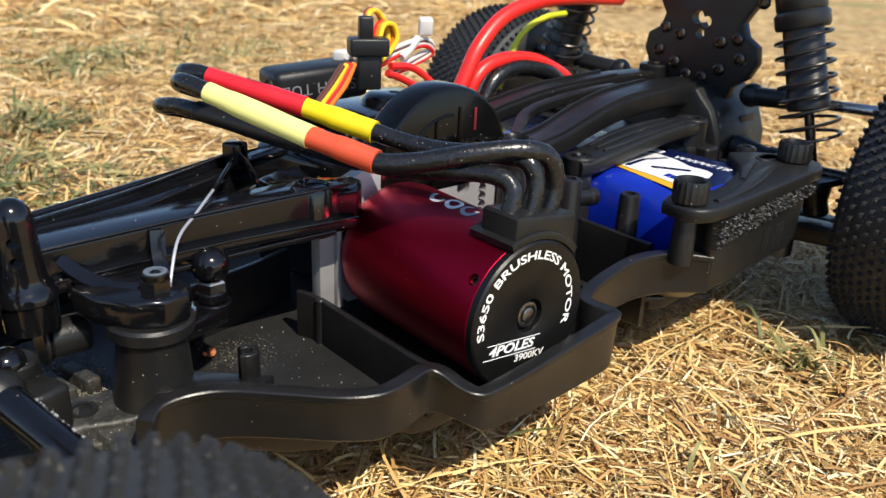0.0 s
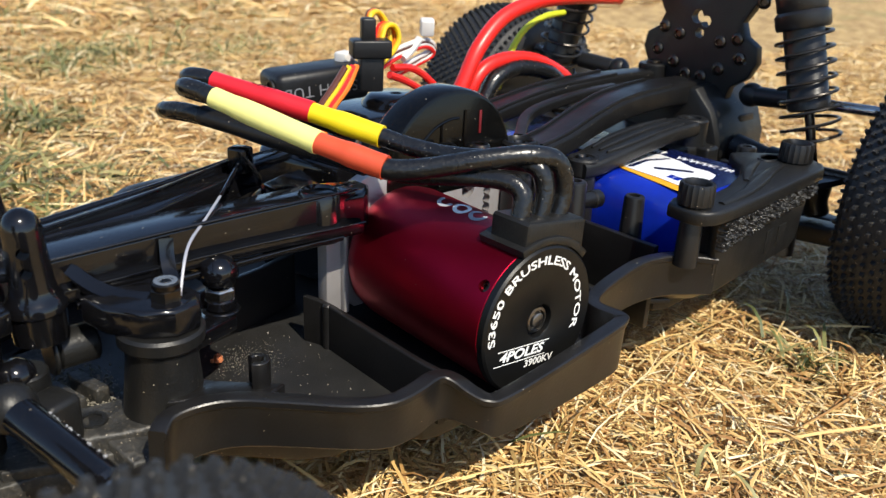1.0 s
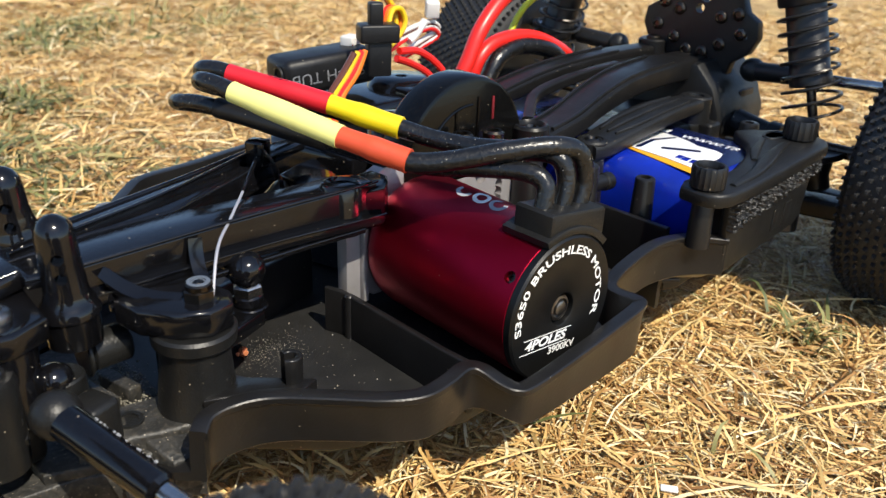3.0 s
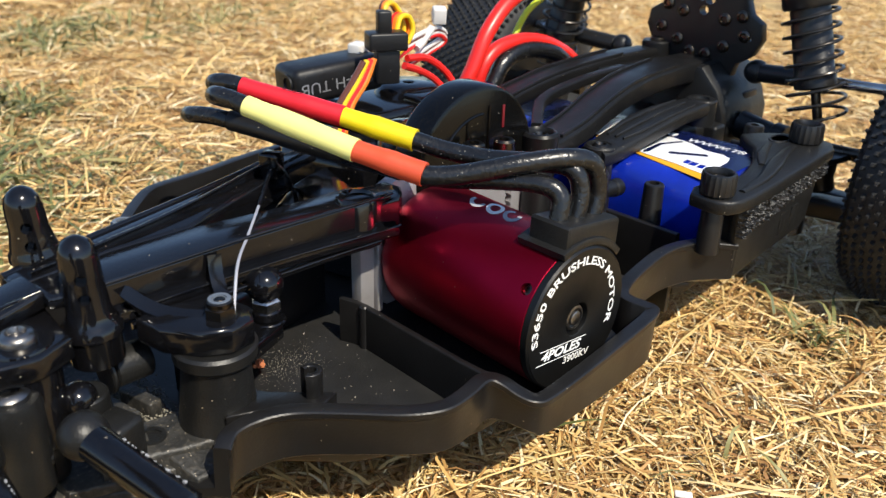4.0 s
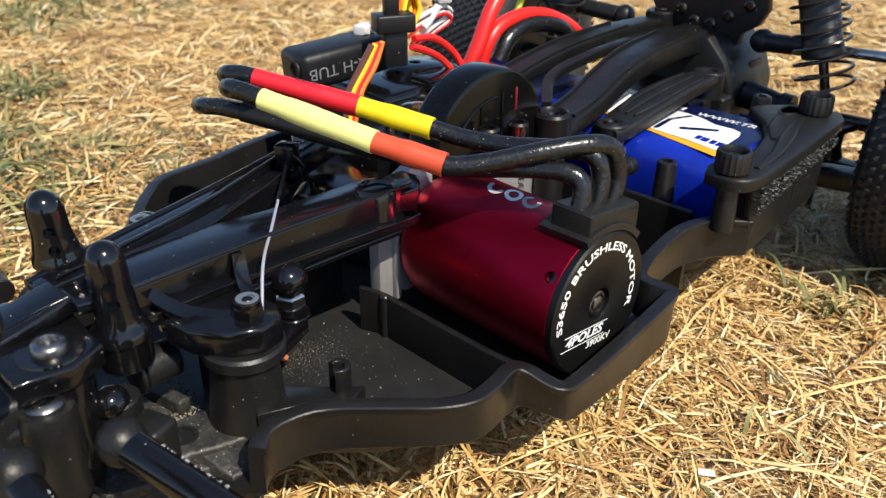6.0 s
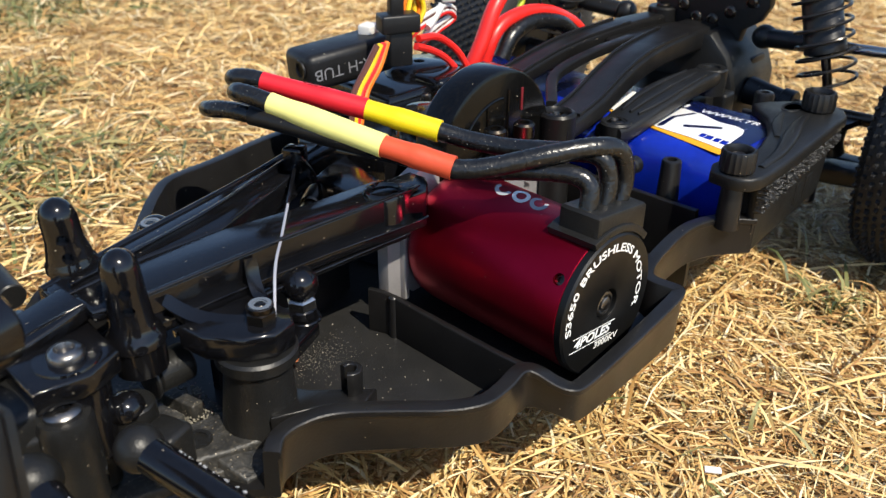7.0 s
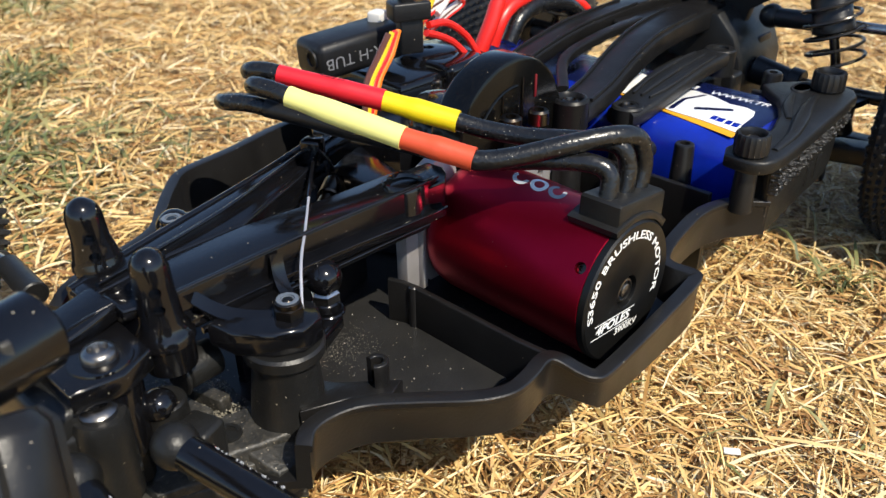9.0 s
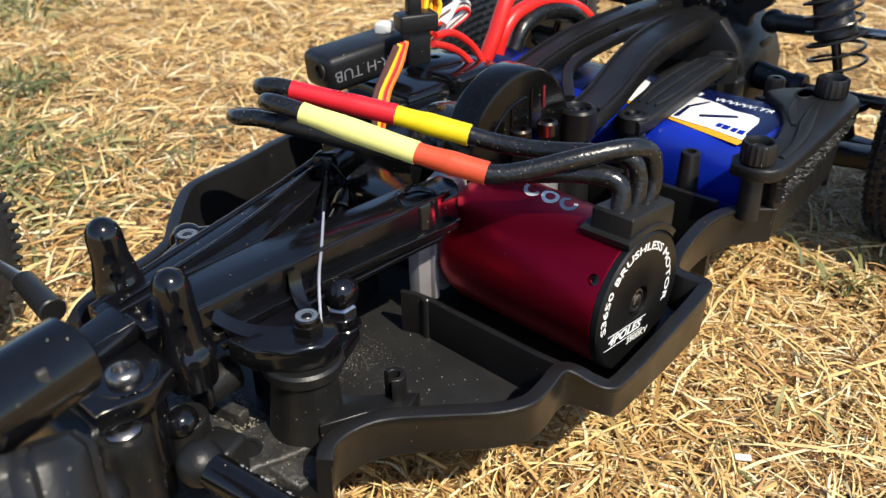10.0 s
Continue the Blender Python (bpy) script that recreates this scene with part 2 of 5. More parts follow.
def slab(bm, outline, lo, hi, plane="xy", bev=0.6, top=None):
    """A plate from a flat outline; plane xy is level, yz stands across the car, xz along it. top: (u, v) -> extra height."""
    def place(u, v, w):
        return Vector((u, v, w)) if plane == "xy" else (Vector((w, u, v)) if plane == "yz" else Vector((u, w, v)))
    pts = [Vector(p) for p in outline]
    area = sum(a.x * b.y - b.x * a.y for a, b in zip(pts, pts[1:] + pts[:1]))
    if area < 0:
        pts.reverse()
    n = len(pts)

    def inset(d):
        got = []
        for k in range(n):
            p, q, r = pts[k - 1], pts[k], pts[(k + 1) % n]
            d1, d2 = (q - p).normalized(), (r - q).normalized()
            n1, n2 = Vector((-d1.y, d1.x)), Vector((-d2.y, d2.x))
            m = (n1 + n2)
            m = m / max(0.35, m.dot(n1)) if m.length > 1e-6 else n1
            got.append(q + m * d)
        return got
    rings = []
    steps = [(bev, lo), (bev * 0.3, lo + bev * 0.3), (0, lo + bev)]
    steps += [(bev * (1 - math.cos(radians(a))), hi - bev + bev * math.sin(radians(a))) for a in (0, 30, 60, 90)]
    for d, w in steps:
        rings.append([bm.verts.new(place(p.x, p.y, w + (top(p.x, p.y) if top else 0))) for p in inset(d)])
    for a, b in zip(rings, rings[1:]):
        for k in range(n):
            j = (k + 1) % n
            bm.faces.new((a[k], a[j], b[j], b[k]))
    bm.faces.new(rings[0][::-1])
    bm.faces.new(rings[-1])
    return bm


def glide(points, steps=6):
    """A smooth line through the points."""
    p = [Vector(q) for q in points]
    p = [p[0] * 2 - p[1]] + p + [p[-1] * 2 - p[-2]]
    out = []
    for k in range(1, len(p) - 2):
        a, b, c, d = p[k - 1:k + 3]
        for s in range(steps):
            t = s / steps
            out.append(0.5 * ((2 * b) + (c - a) * t + (2 * a - 5 * b + 4 * c - d) * t * t + (3 * b - a - 3 * c + d) * t ** 3))
    out.append(p[-2])
    return out


def tube(bm, points, r, seg=12, steps=6, smooth=True, caps=True):
    """A round line; r is a number or a function of 0..1."""
    line = glide(points, steps) if smooth else [Vector(q) for q in points]
    up = Vector((0, 0, 1))
    rings, n = [], len(line)
    side = None
    for k, q in enumerate(line):
        d = (line[min(k + 1, n - 1)] - line[max(k - 1, 0)]).normalized()
        if side is None:
            side = d.cross(up if abs(d.z) < 0.95 else Vector((1, 0, 0))).normalized()
        side = (side - d * side.dot(d)).normalized()
        top = side.cross(d)
        rr = r(k / (n - 1)) if callable(r) else r
        rings.append([bm.verts.new(q + (side * math.cos(2 * math.pi * j / seg) + top * math.sin(2 * math.pi * j / seg)) * rr) for j in range(seg)])
    for a, b in zip(rings, rings[1:]):
        for j in range(seg):
            i = (j + 1) % seg
            bm.faces.new((a[j], a[i], b[i], b[j]))
    if caps:
        bm.faces.new(rings[0][::-1])
        bm.faces.new(rings[-1])
    return bm


def beam(bm, points, w, h, bev=0.8, steps=5, smooth=True):
    """A bar with a rounded oblong section; w and h are numbers or functions of 0..1. The line is that of its top's middle."""
    line = glide(points, steps) if smooth else [Vector(q) for q in points]
    rings, n = [], len(line)
    for k, q in enumerate(line):
        d = line[min(k + 1, n - 1)] - line[max(k - 1, 0)]
        side = Vector((d.y, -d.x, 0)).normalized()
        t = k / (n - 1)
        ww, hh = (w(t) if callable(w) else w) / 2, (h(t) if callable(h) else h)
        b = min(bev, ww * 0.8, hh * 0.4)
        sec = []
        for sx, sz, turns in ((-1, 0, (0, 30, 60, 90)), (1, 0, (90, 60, 30, 0)), (1, 1, (0, 30, 60, 90)), (-1, 1, (90, 60, 30, 0))):
            for a in turns:
                u, v = b * (1 - math.cos(radians(a))), b * (1 - math.sin(radians(a)))
                sec.append((sx * (ww - u), -v if sz == 0 else -hh + v))
        rings.append([bm.verts.new(q + side * a + Vector((0, 0, c))) for a, c in sec])
    for a, b in zip(rings, rings[1:]):
        for j in range(16):
            i = (j + 1) % 16
            bm.faces.new((a[j], a[i], b[i], b[j]))
    bm.faces.new(rings[0][::-1])
    bm.faces.new(rings[-1])
    return bm


def words(text, size, depth=0.12, bold=0.0):
    """Lettering as a bmesh in its own plane: x along the line, y up, centred in x."""
    cu = bpy.data.curves.new("lettering", "FONT")
    cu.body, cu.size, cu.extrude, cu.offset = text, size, depth, bold
    cu.resolution_u = 3
    ob = new("lettering", cu)
    bpy.context.view_layer.update()
    me = bpy.data.meshes.new_from_object(ob.evaluated_get(bpy.context.evaluated_depsgraph_get()))
    bpy.data.objects.remove(ob)
    bm = bmesh.new()
    bm.from_mesh(me)
    bpy.data.meshes.remove(me)
    xs = [v.co.x for v in bm.verts]
    bmesh.ops.translate(bm, verts=bm.verts, vec=(-(min(xs) + max(xs)) / 2, 0, 0))
    return bm


def on_plane(bm, at, right, up, shear=0.0, stretch=1.0):
    right, up = Vector(right).normalized(), Vector(up).normalized()
    out = right.cross(up)
    for v in bm.verts:
        x, y, z = v.co
        v.co = Vector(at) + right * (x * stretch + y * shear) + up * y + out * z
    return bm


def fastener(parent, at, r=2.6, h=2.2, mat=None, axis=(0, 0, 1), name="bolt", label="", socket=True, dome=True):
    """A round-headed bolt with a hexagon socket."""
    x, y, z = basis(axis)
    p = Vector(at)
    bm = bmesh.new()
    prof = [(0, r), (h * 0.55, r), (h * 0.85, r * 0.86), (h, r * 0.58), (h * 0.5, r * 0.46), (h * 0.5, 0)] if dome else [(0, r), (h * 0.85, r), (h, r * 0.9), (h, r * 0.5), (h * 0.3, r * 0.5), (h * 0.3, 0)]
    lathe(bm, p, axis, prof, 18)
    return part(name, bm, mat or DARKSTEEL, parent, label)


def bored(bm, holes):
    """Cuts round bores: holes are (start, end, radius)."""
    me = bpy.data.meshes.new("blank")
    bmesh.ops.recalc_face_normals(bm, faces=bm.faces)
    bm.to_mesh(me)
    bm.free()
    ob = new("blank", me)
    cutters = []
    for a, c, r in holes:
        k = bmesh.new()
        lathe(k, a, Vector(c) - Vector(a), [(0, r), ((Vector(c) - Vector(a)).length, r)], 18)
        bmesh.ops.recalc_face_normals(k, faces=k.faces)
        km = bpy.data.meshes.new("cutter")
        k.to_mesh(km)
        k.free()
        cutters.append(new("cutter", km))
        mod = ob.modifiers.new("bore", "BOOLEAN")
        mod.operation, mod.object, mod.solver = "DIFFERENCE", cutters[-1], "EXACT"
    bpy.context.view_layer.update()
    got = bpy.data.meshes.new_from_object(ob.evaluated_get(bpy.context.evaluated_depsgraph_get()))
    out = bmesh.new()
    out.from_mesh(got)
    for o in [ob] + cutters:
        bpy.data.objects.remove(o)
    bpy.data.meshes.remove(got)
    return out


def rubble(bm, rng, n, spot, size):
    """Loose crumbs lying on a surface: spot(rng) gives a place."""
    for _ in range(n):
        p, s = spot(rng), size * rng.uniform(0.5, 1.4)
        m = Matrix.Translation(p) @ Euler([rng.uniform(0, 6) for _ in range(3)]).to_matrix().to_4x4() @ Matrix.Diagonal((s, s * rng.uniform(0.6, 1), s * rng.uniform(0.5, 0.9), 1))
        bmesh.ops.create_icosphere(bm, subdivisions=1, radius=0.5, matrix=m)
    return bm


# ---------------------------------------------------------------- ground
def ground():
    """One uneven sheet out to the horizon."""
    xs = sorted({*[round(v, 3) for v in np.arange(-0.6, 1.21, 0.02)], -60, -25, -10, -5, -2.5, -1.5, -1, 1.5, 2, 3, 5, 10, 25, 60})
    ys = sorted({*[round(v, 3) for v in np.arange(-0.4, 1.61, 0.02)], -60, -25, -10, -5, -2.5, -1.5, -0.8, 2, 3, 5, 10, 25, 60})
    verts = []
    for y in ys:
        for x in xs:
            z = 0.004 * noise.noise((x * 9, y * 9, 0)) + 0.0025 * noise.noise((x * 40, y * 40, 3)) - 0.004
            verts.append((x, y, z))
    w = len(xs)
    faces = [(j * w + i, j * w + i + 1, (j + 1) * w + i + 1, (j + 1) * w + i) for j in range(len(ys) - 1) for i in range(w - 1)]
    me = bpy.data.meshes.new("ground")
    me.from_pydata(verts, [], faces)
    for p in me.polygons:
        p.use_smooth = True
    me.materials.append(SOIL)
    return tagged(new("ground", me), "sun-bleached lawn floor of thatch and dry soil", "ground", kind="structure")


ground()


def blades(name, mat, count, place, length, width, rise, label, seed):
    """Loose bent stalks in one mesh; place(rng, n) gives n spots."""
    rng = np.random.default_rng(seed)
    xy = place(rng, count)
    n = len(xy)
    az, L = rng.uniform(0, 2 * np.pi, n), rng.uniform(length[0], length[1], n)
    wid, tilt = rng.uniform(width[0], width[1], n), np.abs(rng.normal(0, rise, n))
    bend, z0 = rng.normal(0, 0.20, n), rng.uniform(-0.004, 0.005, n)
    V = np.zeros((n, 8, 3))
    p = np.stack([xy[:, 0], xy[:, 1], z0], 1)
    a = az.copy()
    rows = []
    roll = rng.uniform(-0.6, 0.6, n)
    for k in range(4):
        side = np.stack([-np.sin(a) * np.cos(roll), np.cos(a) * np.cos(roll), np.sin(roll)], 1) * (wid * (1.0, 0.95, 0.7, 0.12)[k] / 2)[:, None]
        rows.append((p - side, p + side))
        up = tilt * (1 - 0.55 * k)
        p = p + np.stack([np.cos(a) * np.cos(up), np.sin(a) * np.cos(up), np.sin(up)], 1) * (L / 3)[:, None]
        a = a + bend * 0.6
    for k, (l, r) in enumerate(rows):
        V[:, 2 * k], V[:, 2 * k + 1] = l, r
    V[:, :, 2] = np.maximum(V[:, :, 2], -0.006)
    me = bpy.data.meshes.new(name)
    me.vertices.add(n * 8)
    me.vertices.foreach_set("co", V.reshape(-1))
    base = (np.arange(n) * 8)[:, None, None]
    quad = np.array([[0, 1, 3, 2], [2, 3, 5, 4], [4, 5, 7, 6]])[None]
    loops = (base + quad).reshape(-1)
    me.loops.add(len(loops))
    me.loops.foreach_set("vertex_index", loops.astype(np.int32))
    me.polygons.add(n * 3)
    me.polygons.foreach_set("loop_start", np.arange(n * 3, dtype=np.int32) * 4)
    me.polygons.foreach_set("loop_total", np.full(n * 3, 4, np.int32))
    me.update(calc_edges=True)
    me.validate()
    me.materials.append(mat)
    return tagged(new(name, me), label, "grass", kind="stuff")


def in_box(x0, x1, y0, y1):
    return lambda rng, n: np.stack([rng.uniform(x0, x1, n), rng.uniform(y0, y1, n)], 1)


def in_tufts(spots, spread):
    def place(rng, n):
        k = rng.integers(0, len(spots), n)
        s = np.array(spots)[k]
        return s[:, :2] + rng.normal(0, 1, (n, 2)) * (s[:, 2:3] * spread)
    return place


blades("dry_grass", STRAW, 90000, in_box(-0.16, 0.26, -0.16, 0.16), (0.004, 0.013), (0.0003, 0.0010), 0.30, "thick mat of dry straw-coloured grass clippings", 1)
blades("dry_grass", STRAW, 24000, in_box(-0.16, 0.26, -0.16, 0.16), (0.009, 0.021), (0.0003, 0.0009), 0.26, "thick mat of dry straw-coloured grass clippings", 9)
blades("dry_grass", STRAW, 90000, in_box(-0.40, 0.75, 0.12, 0.95), (0.008, 0.030), (0.0006, 0.0014), 0.28, "thick mat of dry straw-coloured grass clippings", 2)
blades("dry_grass", STRAW, 30000, in_box(-0.6, 2.2, 0.75, 2.4), (0.03, 0.08), (0.002, 0.005), 0.25, "thick mat of dry straw-coloured grass clippings", 3)
blades("dry_grass", STRAW, 26000, in_box(0.22, 1.3, -0.2, 0.3), (0.010, 0.032), (0.0006, 0.0016), 0.26, "thick mat of dry straw-coloured grass clippings", 4)
blades("dry_grass", STRAW, 700, in_box(-0.12, 0.22, -0.12, 0.10), (0.026, 0.055), (0.0005, 0.0011), 0.22, "long loose dry straws lying on the mat", 5)
GREEN_SPOTS = [(0.091, 0.594, 0.03), (0.136, 0.62, 0.03), (-0.02, 0.29, 0.03), (-0.10, 0.24, 0.025), (0.25, 0.62, 0.05), (0.34, 0.80, 0.06),
               (0.10, 0.83, 0.05), (0.20, 0.90, 0.06), (-0.06, 0.36, 0.03), (0.42, 0.95, 0.07), (0.02, 0.42, 0.02)]
blades("green_grass", GREEN, 3000, in_tufts(GREEN_SPOTS, 1.0), (0.012, 0.035), (0.001, 0.0024), 0.55, "patches of living green grass among the straw", 6)
blades("green_grass", GREEN, 90, in_tufts([(0.115, -0.015, 0.006)], 1.0), (0.008, 0.018), (0.0008, 0.0016), 0.9, "small green weed growing in the straw", 7)
blades("green_grass", GREEN, 60, in_tufts([(0.0, -0.02, 0.03), (0.04, -0.05, 0.03), (0.11, 0.012, 0.02)], 1.0), (0.010, 0.022), (0.0007, 0.0014), 0.6, "few green blades among the straw", 8)

# ---------------------------------------------------------------- chassis tub
MID = 61.0
tub = thing("chassis", (0, MID, 16), "black moulded plastic tub chassis of a radio-controlled car on dry grass", "car chassis")
# outer rim: x, y, height of the rim, height of the underside, inward lean of the wall
RIM = [(-80, 20, 40, 28, 0.8), (-77, 22, 41.5, 29, 0.8), (-71, 21.4, 42, 29.8, 0.8), (-65, 18.5, 42, 30.2, 0.8), (-57, 11, 42, 30.6, 0.8), (-49, 3.2, 42, 30.8, 0.8), (-42, -0.6, 42, 30.4, 0.8),
       (-35, -0.6, 42.2, 30.2, 0.8), (-29, 0.4, 42.4, 30.8, 0.8), (-26.8, -1.0, 41.6, 31.0, 0.8), (-25, -5, 39.6, 30.4, 0.8), (-22.8, -8.2, 38.6, 29.4, 0.8), (-18, -9.4, 38.4, 27.4, 1.2), (0, -9.0, 39.8, 26.6, 1.4),
       (19, -8.2, 41.6, 26.8, 1.4), (25.4, -7.4, 42.2, 27.4, 1.2), (27.4, -5.6, 42.4, 28, 1.0), (27.2, -2.4, 42.6, 29, 0.8), (26.6, 1.4, 42.8, 30, 0.8), (28.6, 3.8, 43.2, 31, 0.8), (36, 5.2, 44.6, 32.6, 0.8), (50, 6.0, 46.2, 33.4, 0.8), (60, 3.8, 46.4, 33.6, 0.8), (66, 0.2, 46, 33.6, 0.8), (71.5, -4, 45.2, 33.6, 0.8)]


FAR = [(-95, 101, 44, 22, 3), (-87, 105, 46.5, 24, 4), (-63, 112, 47, 26, 4), (-54, 121, 47.5, 26, 4), (-46, 130, 48, 26, 4), (-36, 138, 48.5, 26, 4), (-17, 141, 48.5, 26, 4), (15, 147, 48.5, 26, 4), (72, 147, 48, 26, 4)]


def side_wall(rim, flip):
    bm = bmesh.new()
    pts = glide([(a[0], a[1], a[2]) for a in rim], 4)
    low = glide([(a[0], a[3], a[4]) for a in rim], 4)
    n = len(pts)
    rows = []
    for k, (p, q) in enumerate(zip(pts, low)):
        d = pts[min(k + 1, n - 1)] - pts[max(k - 1, 0)]
        side = Vector((-d.y, d.x, 0)).normalized() * (-1 if flip else 1)
        e = Vector((p.x, p.y, 0))
        z, zb, lean = p.z, q.y, q.z
        sec = [(14, 26.4), (lean + 1.8, zb + 0.3), (lean + 0.4, zb), (lean - 0.1, zb + 0.5), (0.55, z - 2.2), (0.35, z - 1.8), (0.0, z - 1.6), (-0.12, z - 0.35), (0.12, z - 0.06), (0.4, z), (3.0, z), (3.3, z - 0.1), (3.5, z - 0.5), (3.9, zb + 2.2), (14, 28.2)]
        row = []
        for o, h in sec:
            v = e + side * o
            row.append(bm.verts.new((v.x, v.y, h)))
        rows.append(row)
    for a, b in zip(rows, rows[1:]):
        for j in range(len(a) - 1):
            bm.faces.new((a[j], a[j + 1], b[j + 1], b[j]))
    bm.faces.new(rows[0])
    bm.faces.new(rows[-1][::-1])
    return bm


part("side_wall", side_wall(RIM, False), TUB, tub, "curved black side wall with a raised rim")
part("side_wall", side_wall(FAR, True), TUB, tub, "curved black side wall with a raised rim")
bm = bmesh.new()
near = [(a[0], a[1] + 13) for a in RIM]
slab(bm, near + [(71, 133)] + [(a[0], a[1] - 13) for a in reversed(FAR[:-1])], 26.2, 28, bev=0.5)
slab(bm, [(a[0], a[1] + 20) for a in RIM] + [(71, 123)] + [(a[0], a[1] - 17) for a in reversed(FAR[:-1])], 17, 26.4, bev=1.5)
part("floor_pan", bm, FLOOR, tub, "flat black floor pan with loose grit")
bm = bmesh.new()
slab(bm, [(71, 14), (76, 12), (130, 16), (178, 34), (185, 44), (185, 92), (176, 108), (130, 126), (71, 122)], 22, 28, bev=0.5)
part("floor_pan", bm, TUB, tub)
bm = bmesh.new()
slab(bm, [(-140, 44), (-98, 38), (-78, 26), (-76, 96), (-98, 84), (-140, 78)], 20, 28, bev=0.5)
part("nose_plate", bm, DUSTY, tub)

# ribs that fence in the motor bay
bm = bmesh.new()
beam(bm, [(-25.6, 3, 41), (-25.2, 12, 40.2), (-24.8, 46, 40)], 1.8, 13, 0.4, smooth=False)
beam(bm, [(-24.8, 46, 40), (-25.6, 49.5, 40.4), (-27.2, 53.4, 40.6)], 1.6, 13, 0.4, smooth=False)
part("bay_rib", bm, TUB, tub)
bm = bmesh.new()
rod(bm, (-25.2, 46.4, 27), (-25.2, 46.4, 40.1), 1.3)
part("rib_post", bm, TUB, tub)
bm = bmesh.new()
beam(bm, [(-70, 60, 43), (-50, 66, 43), (-30, 70, 43), (-18, 74, 43)], 2, 16, 0.4, smooth=False)
part("bay_rib", bm, TUB, tub)
bm = bmesh.new()
slab(bm, [(-75, 30), (-65, 45), (-63, 33), (-53, 22), (-58, 20), (-66, 26)], 33, 39.6, bev=0.5, top=lambda u, v: -0.28 * max(0, v - 30))
part("gusset", bm, TUB, tub)
# hooked clip beside the rim
bm = bmesh.new()
arc = [(-57.2 + 2.0 * math.cos(a), 25.4 + 2.0 * math.sin(a), 45.4) for a in np.linspace(-2.6, 1.9, 12)]
beam(bm, arc, 1.3, 11, 0.35, smooth=False)
part("hook_post", bm, TUB, tub)
# rear part of the motor bay and the battery tray
bm = bmesh.new()
beam(bm, [(33, 8, 42), (36, 30, 40), (37, 47, 40)], 2, 14, 0.4, smooth=False)
part("bay_rib", bm, TUB, tub)
bm = bmesh.new()
beam(bm, [(61.5, 10, 47), (61.5, 50, 47), (61.5, 118, 47)], 2, 26, 0.4, smooth=False)
part("bay_rib", bm, TUB, tub)


def hollow_post(x, y, lo, hi, r0, r1, parent, name="post"):
    bm = bmesh.new()
    h = hi - lo
    lathe(bm, (x, y, lo), (0, 0, 1), [(0, r0), (h - 0.8, r1), (h - 0.2, r1 - 0.25), (h, r1 - 0.6), (h, r1 * 0.5), (h - 4, r1 * 0.45), (h - 4, 0)], 20)
    return part(name, bm, TUB, parent)


hollow_post(67, 23, 28, 57.4, 3.9, 3.0, tub)
hollow_post(63, 1.4, 44, 58, 3.4, 3.1, tub)
hollow_post(145, 31, 28, 58.6, 4.4, 3.4, tub)
hollow_post(130, 6, 30, 58, 5.0, 4.4, tub)
hollow_post(45, 50, 28, 68, 5.0, 4.4, tub)
hollow_post(70, 45.5, 28, 58, 4.8, 4.4, tub)
hollow_post(49, 31, 28, 63, 3.6, 3.2, tub)
bm = bmesh.new()
rod(bm, (48, 31, 56.5), (60, 31, 55.6), 2.3)
rod(bm, (57, 31, 55.8), (60.4, 31, 55.6), 2.7)
part("peg", bm, TUB, tub)

# ---------------------------------------------------------------- battery end box, foam and clamp plate
tray = thing("battery_tray", (98, -2, 30), "grey-black plastic battery end box beside the battery", "battery tray")
END_A, END_B = Vector((69, -3.4, 0)), Vector((130, -0.6, 0))
END_D = (END_B - END_A).normalized()
END_N = Vector((END_D.y, -END_D.x, 0))


def end_point(u, out, z):
    """A place on the slanting end of the battery box: u along it, out from it, z up."""
    p = END_A + END_D * u + END_N * out
    return Vector((p.x, p.y, z))


bm = bmesh.new()
slab(bm, [(2.4, 34.4), (5, 34), (53, 35.6), (57, 38), (61, 57.4), (0.4, 57.4)], -2.6, 0.0, "xz", 0.7)
for v in bm.verts:
    v.co = end_point(v.co.x, -v.co.y - 2.6, v.co.z)
part("end_wall", bm, MATTE, tray)
bm = bmesh.new()
slab(bm, [(-1.4, 34), (6, 32), (6, 57), (-1.4, 57)], 71.6, 73.6, "yz", 0.6)
part("end_wall", bm, MATTE, tray)
bm = bmesh.new()
slab(bm, [(2, 40), (30, 36), (30, 57), (2, 57)], 125.4, 128, "yz", 0.6)
part("end_wall", bm, MATTE, tray)
for u0, u1 in ((33, 37), (41, 46)):
    bm = bmesh.new()
    slab(bm, [(u0, 38.6), (u1, 38.9), (u1 + 0.5, 46), (u0 + 0.4, 46)], -0.35, 0.2, "xz", 0.15)
    for v in bm.verts:
        v.co = end_point(v.co.x, -v.co.y, v.co.z)
    part("raised_panel", bm, MATTE, tray)

foam = thing("foam_strip", (98, -4, 47), "coarse open-cell black foam strip on the battery box", "foam strip")
bm = bmesh.new()
rng = random.Random(4)
nx, nz = 150, 34
grid = []
for j in range(nz + 1):
    row = []
    for i in range(nx + 1):
        u = 0.2 + 61.0 * i / nx
        z = 47.8 + 0.09 * u + (8.8 - 0.03 * u) * j / nz
        edge = min(i, nx - i, j, nz - j)
        pit = noise.noise((u * 1.1, z * 1.1, 2.0)) + 0.5 * noise.noise((u * 2.6, z * 2.6, 7.0))
        out = 1.9 + 1.9 * max(-0.6, min(0.7, pit)) + rng.uniform(-0.35, 0.35) if edge > 0 else 0.02
        row.append(bm.verts.new(end_point(u + rng.uniform(-0.12, 0.12), out, z + (rng.uniform(-0.15, 0.15) if edge > 1 else rng.uniform(-0.5, 0.5)))))
    grid.append(row)
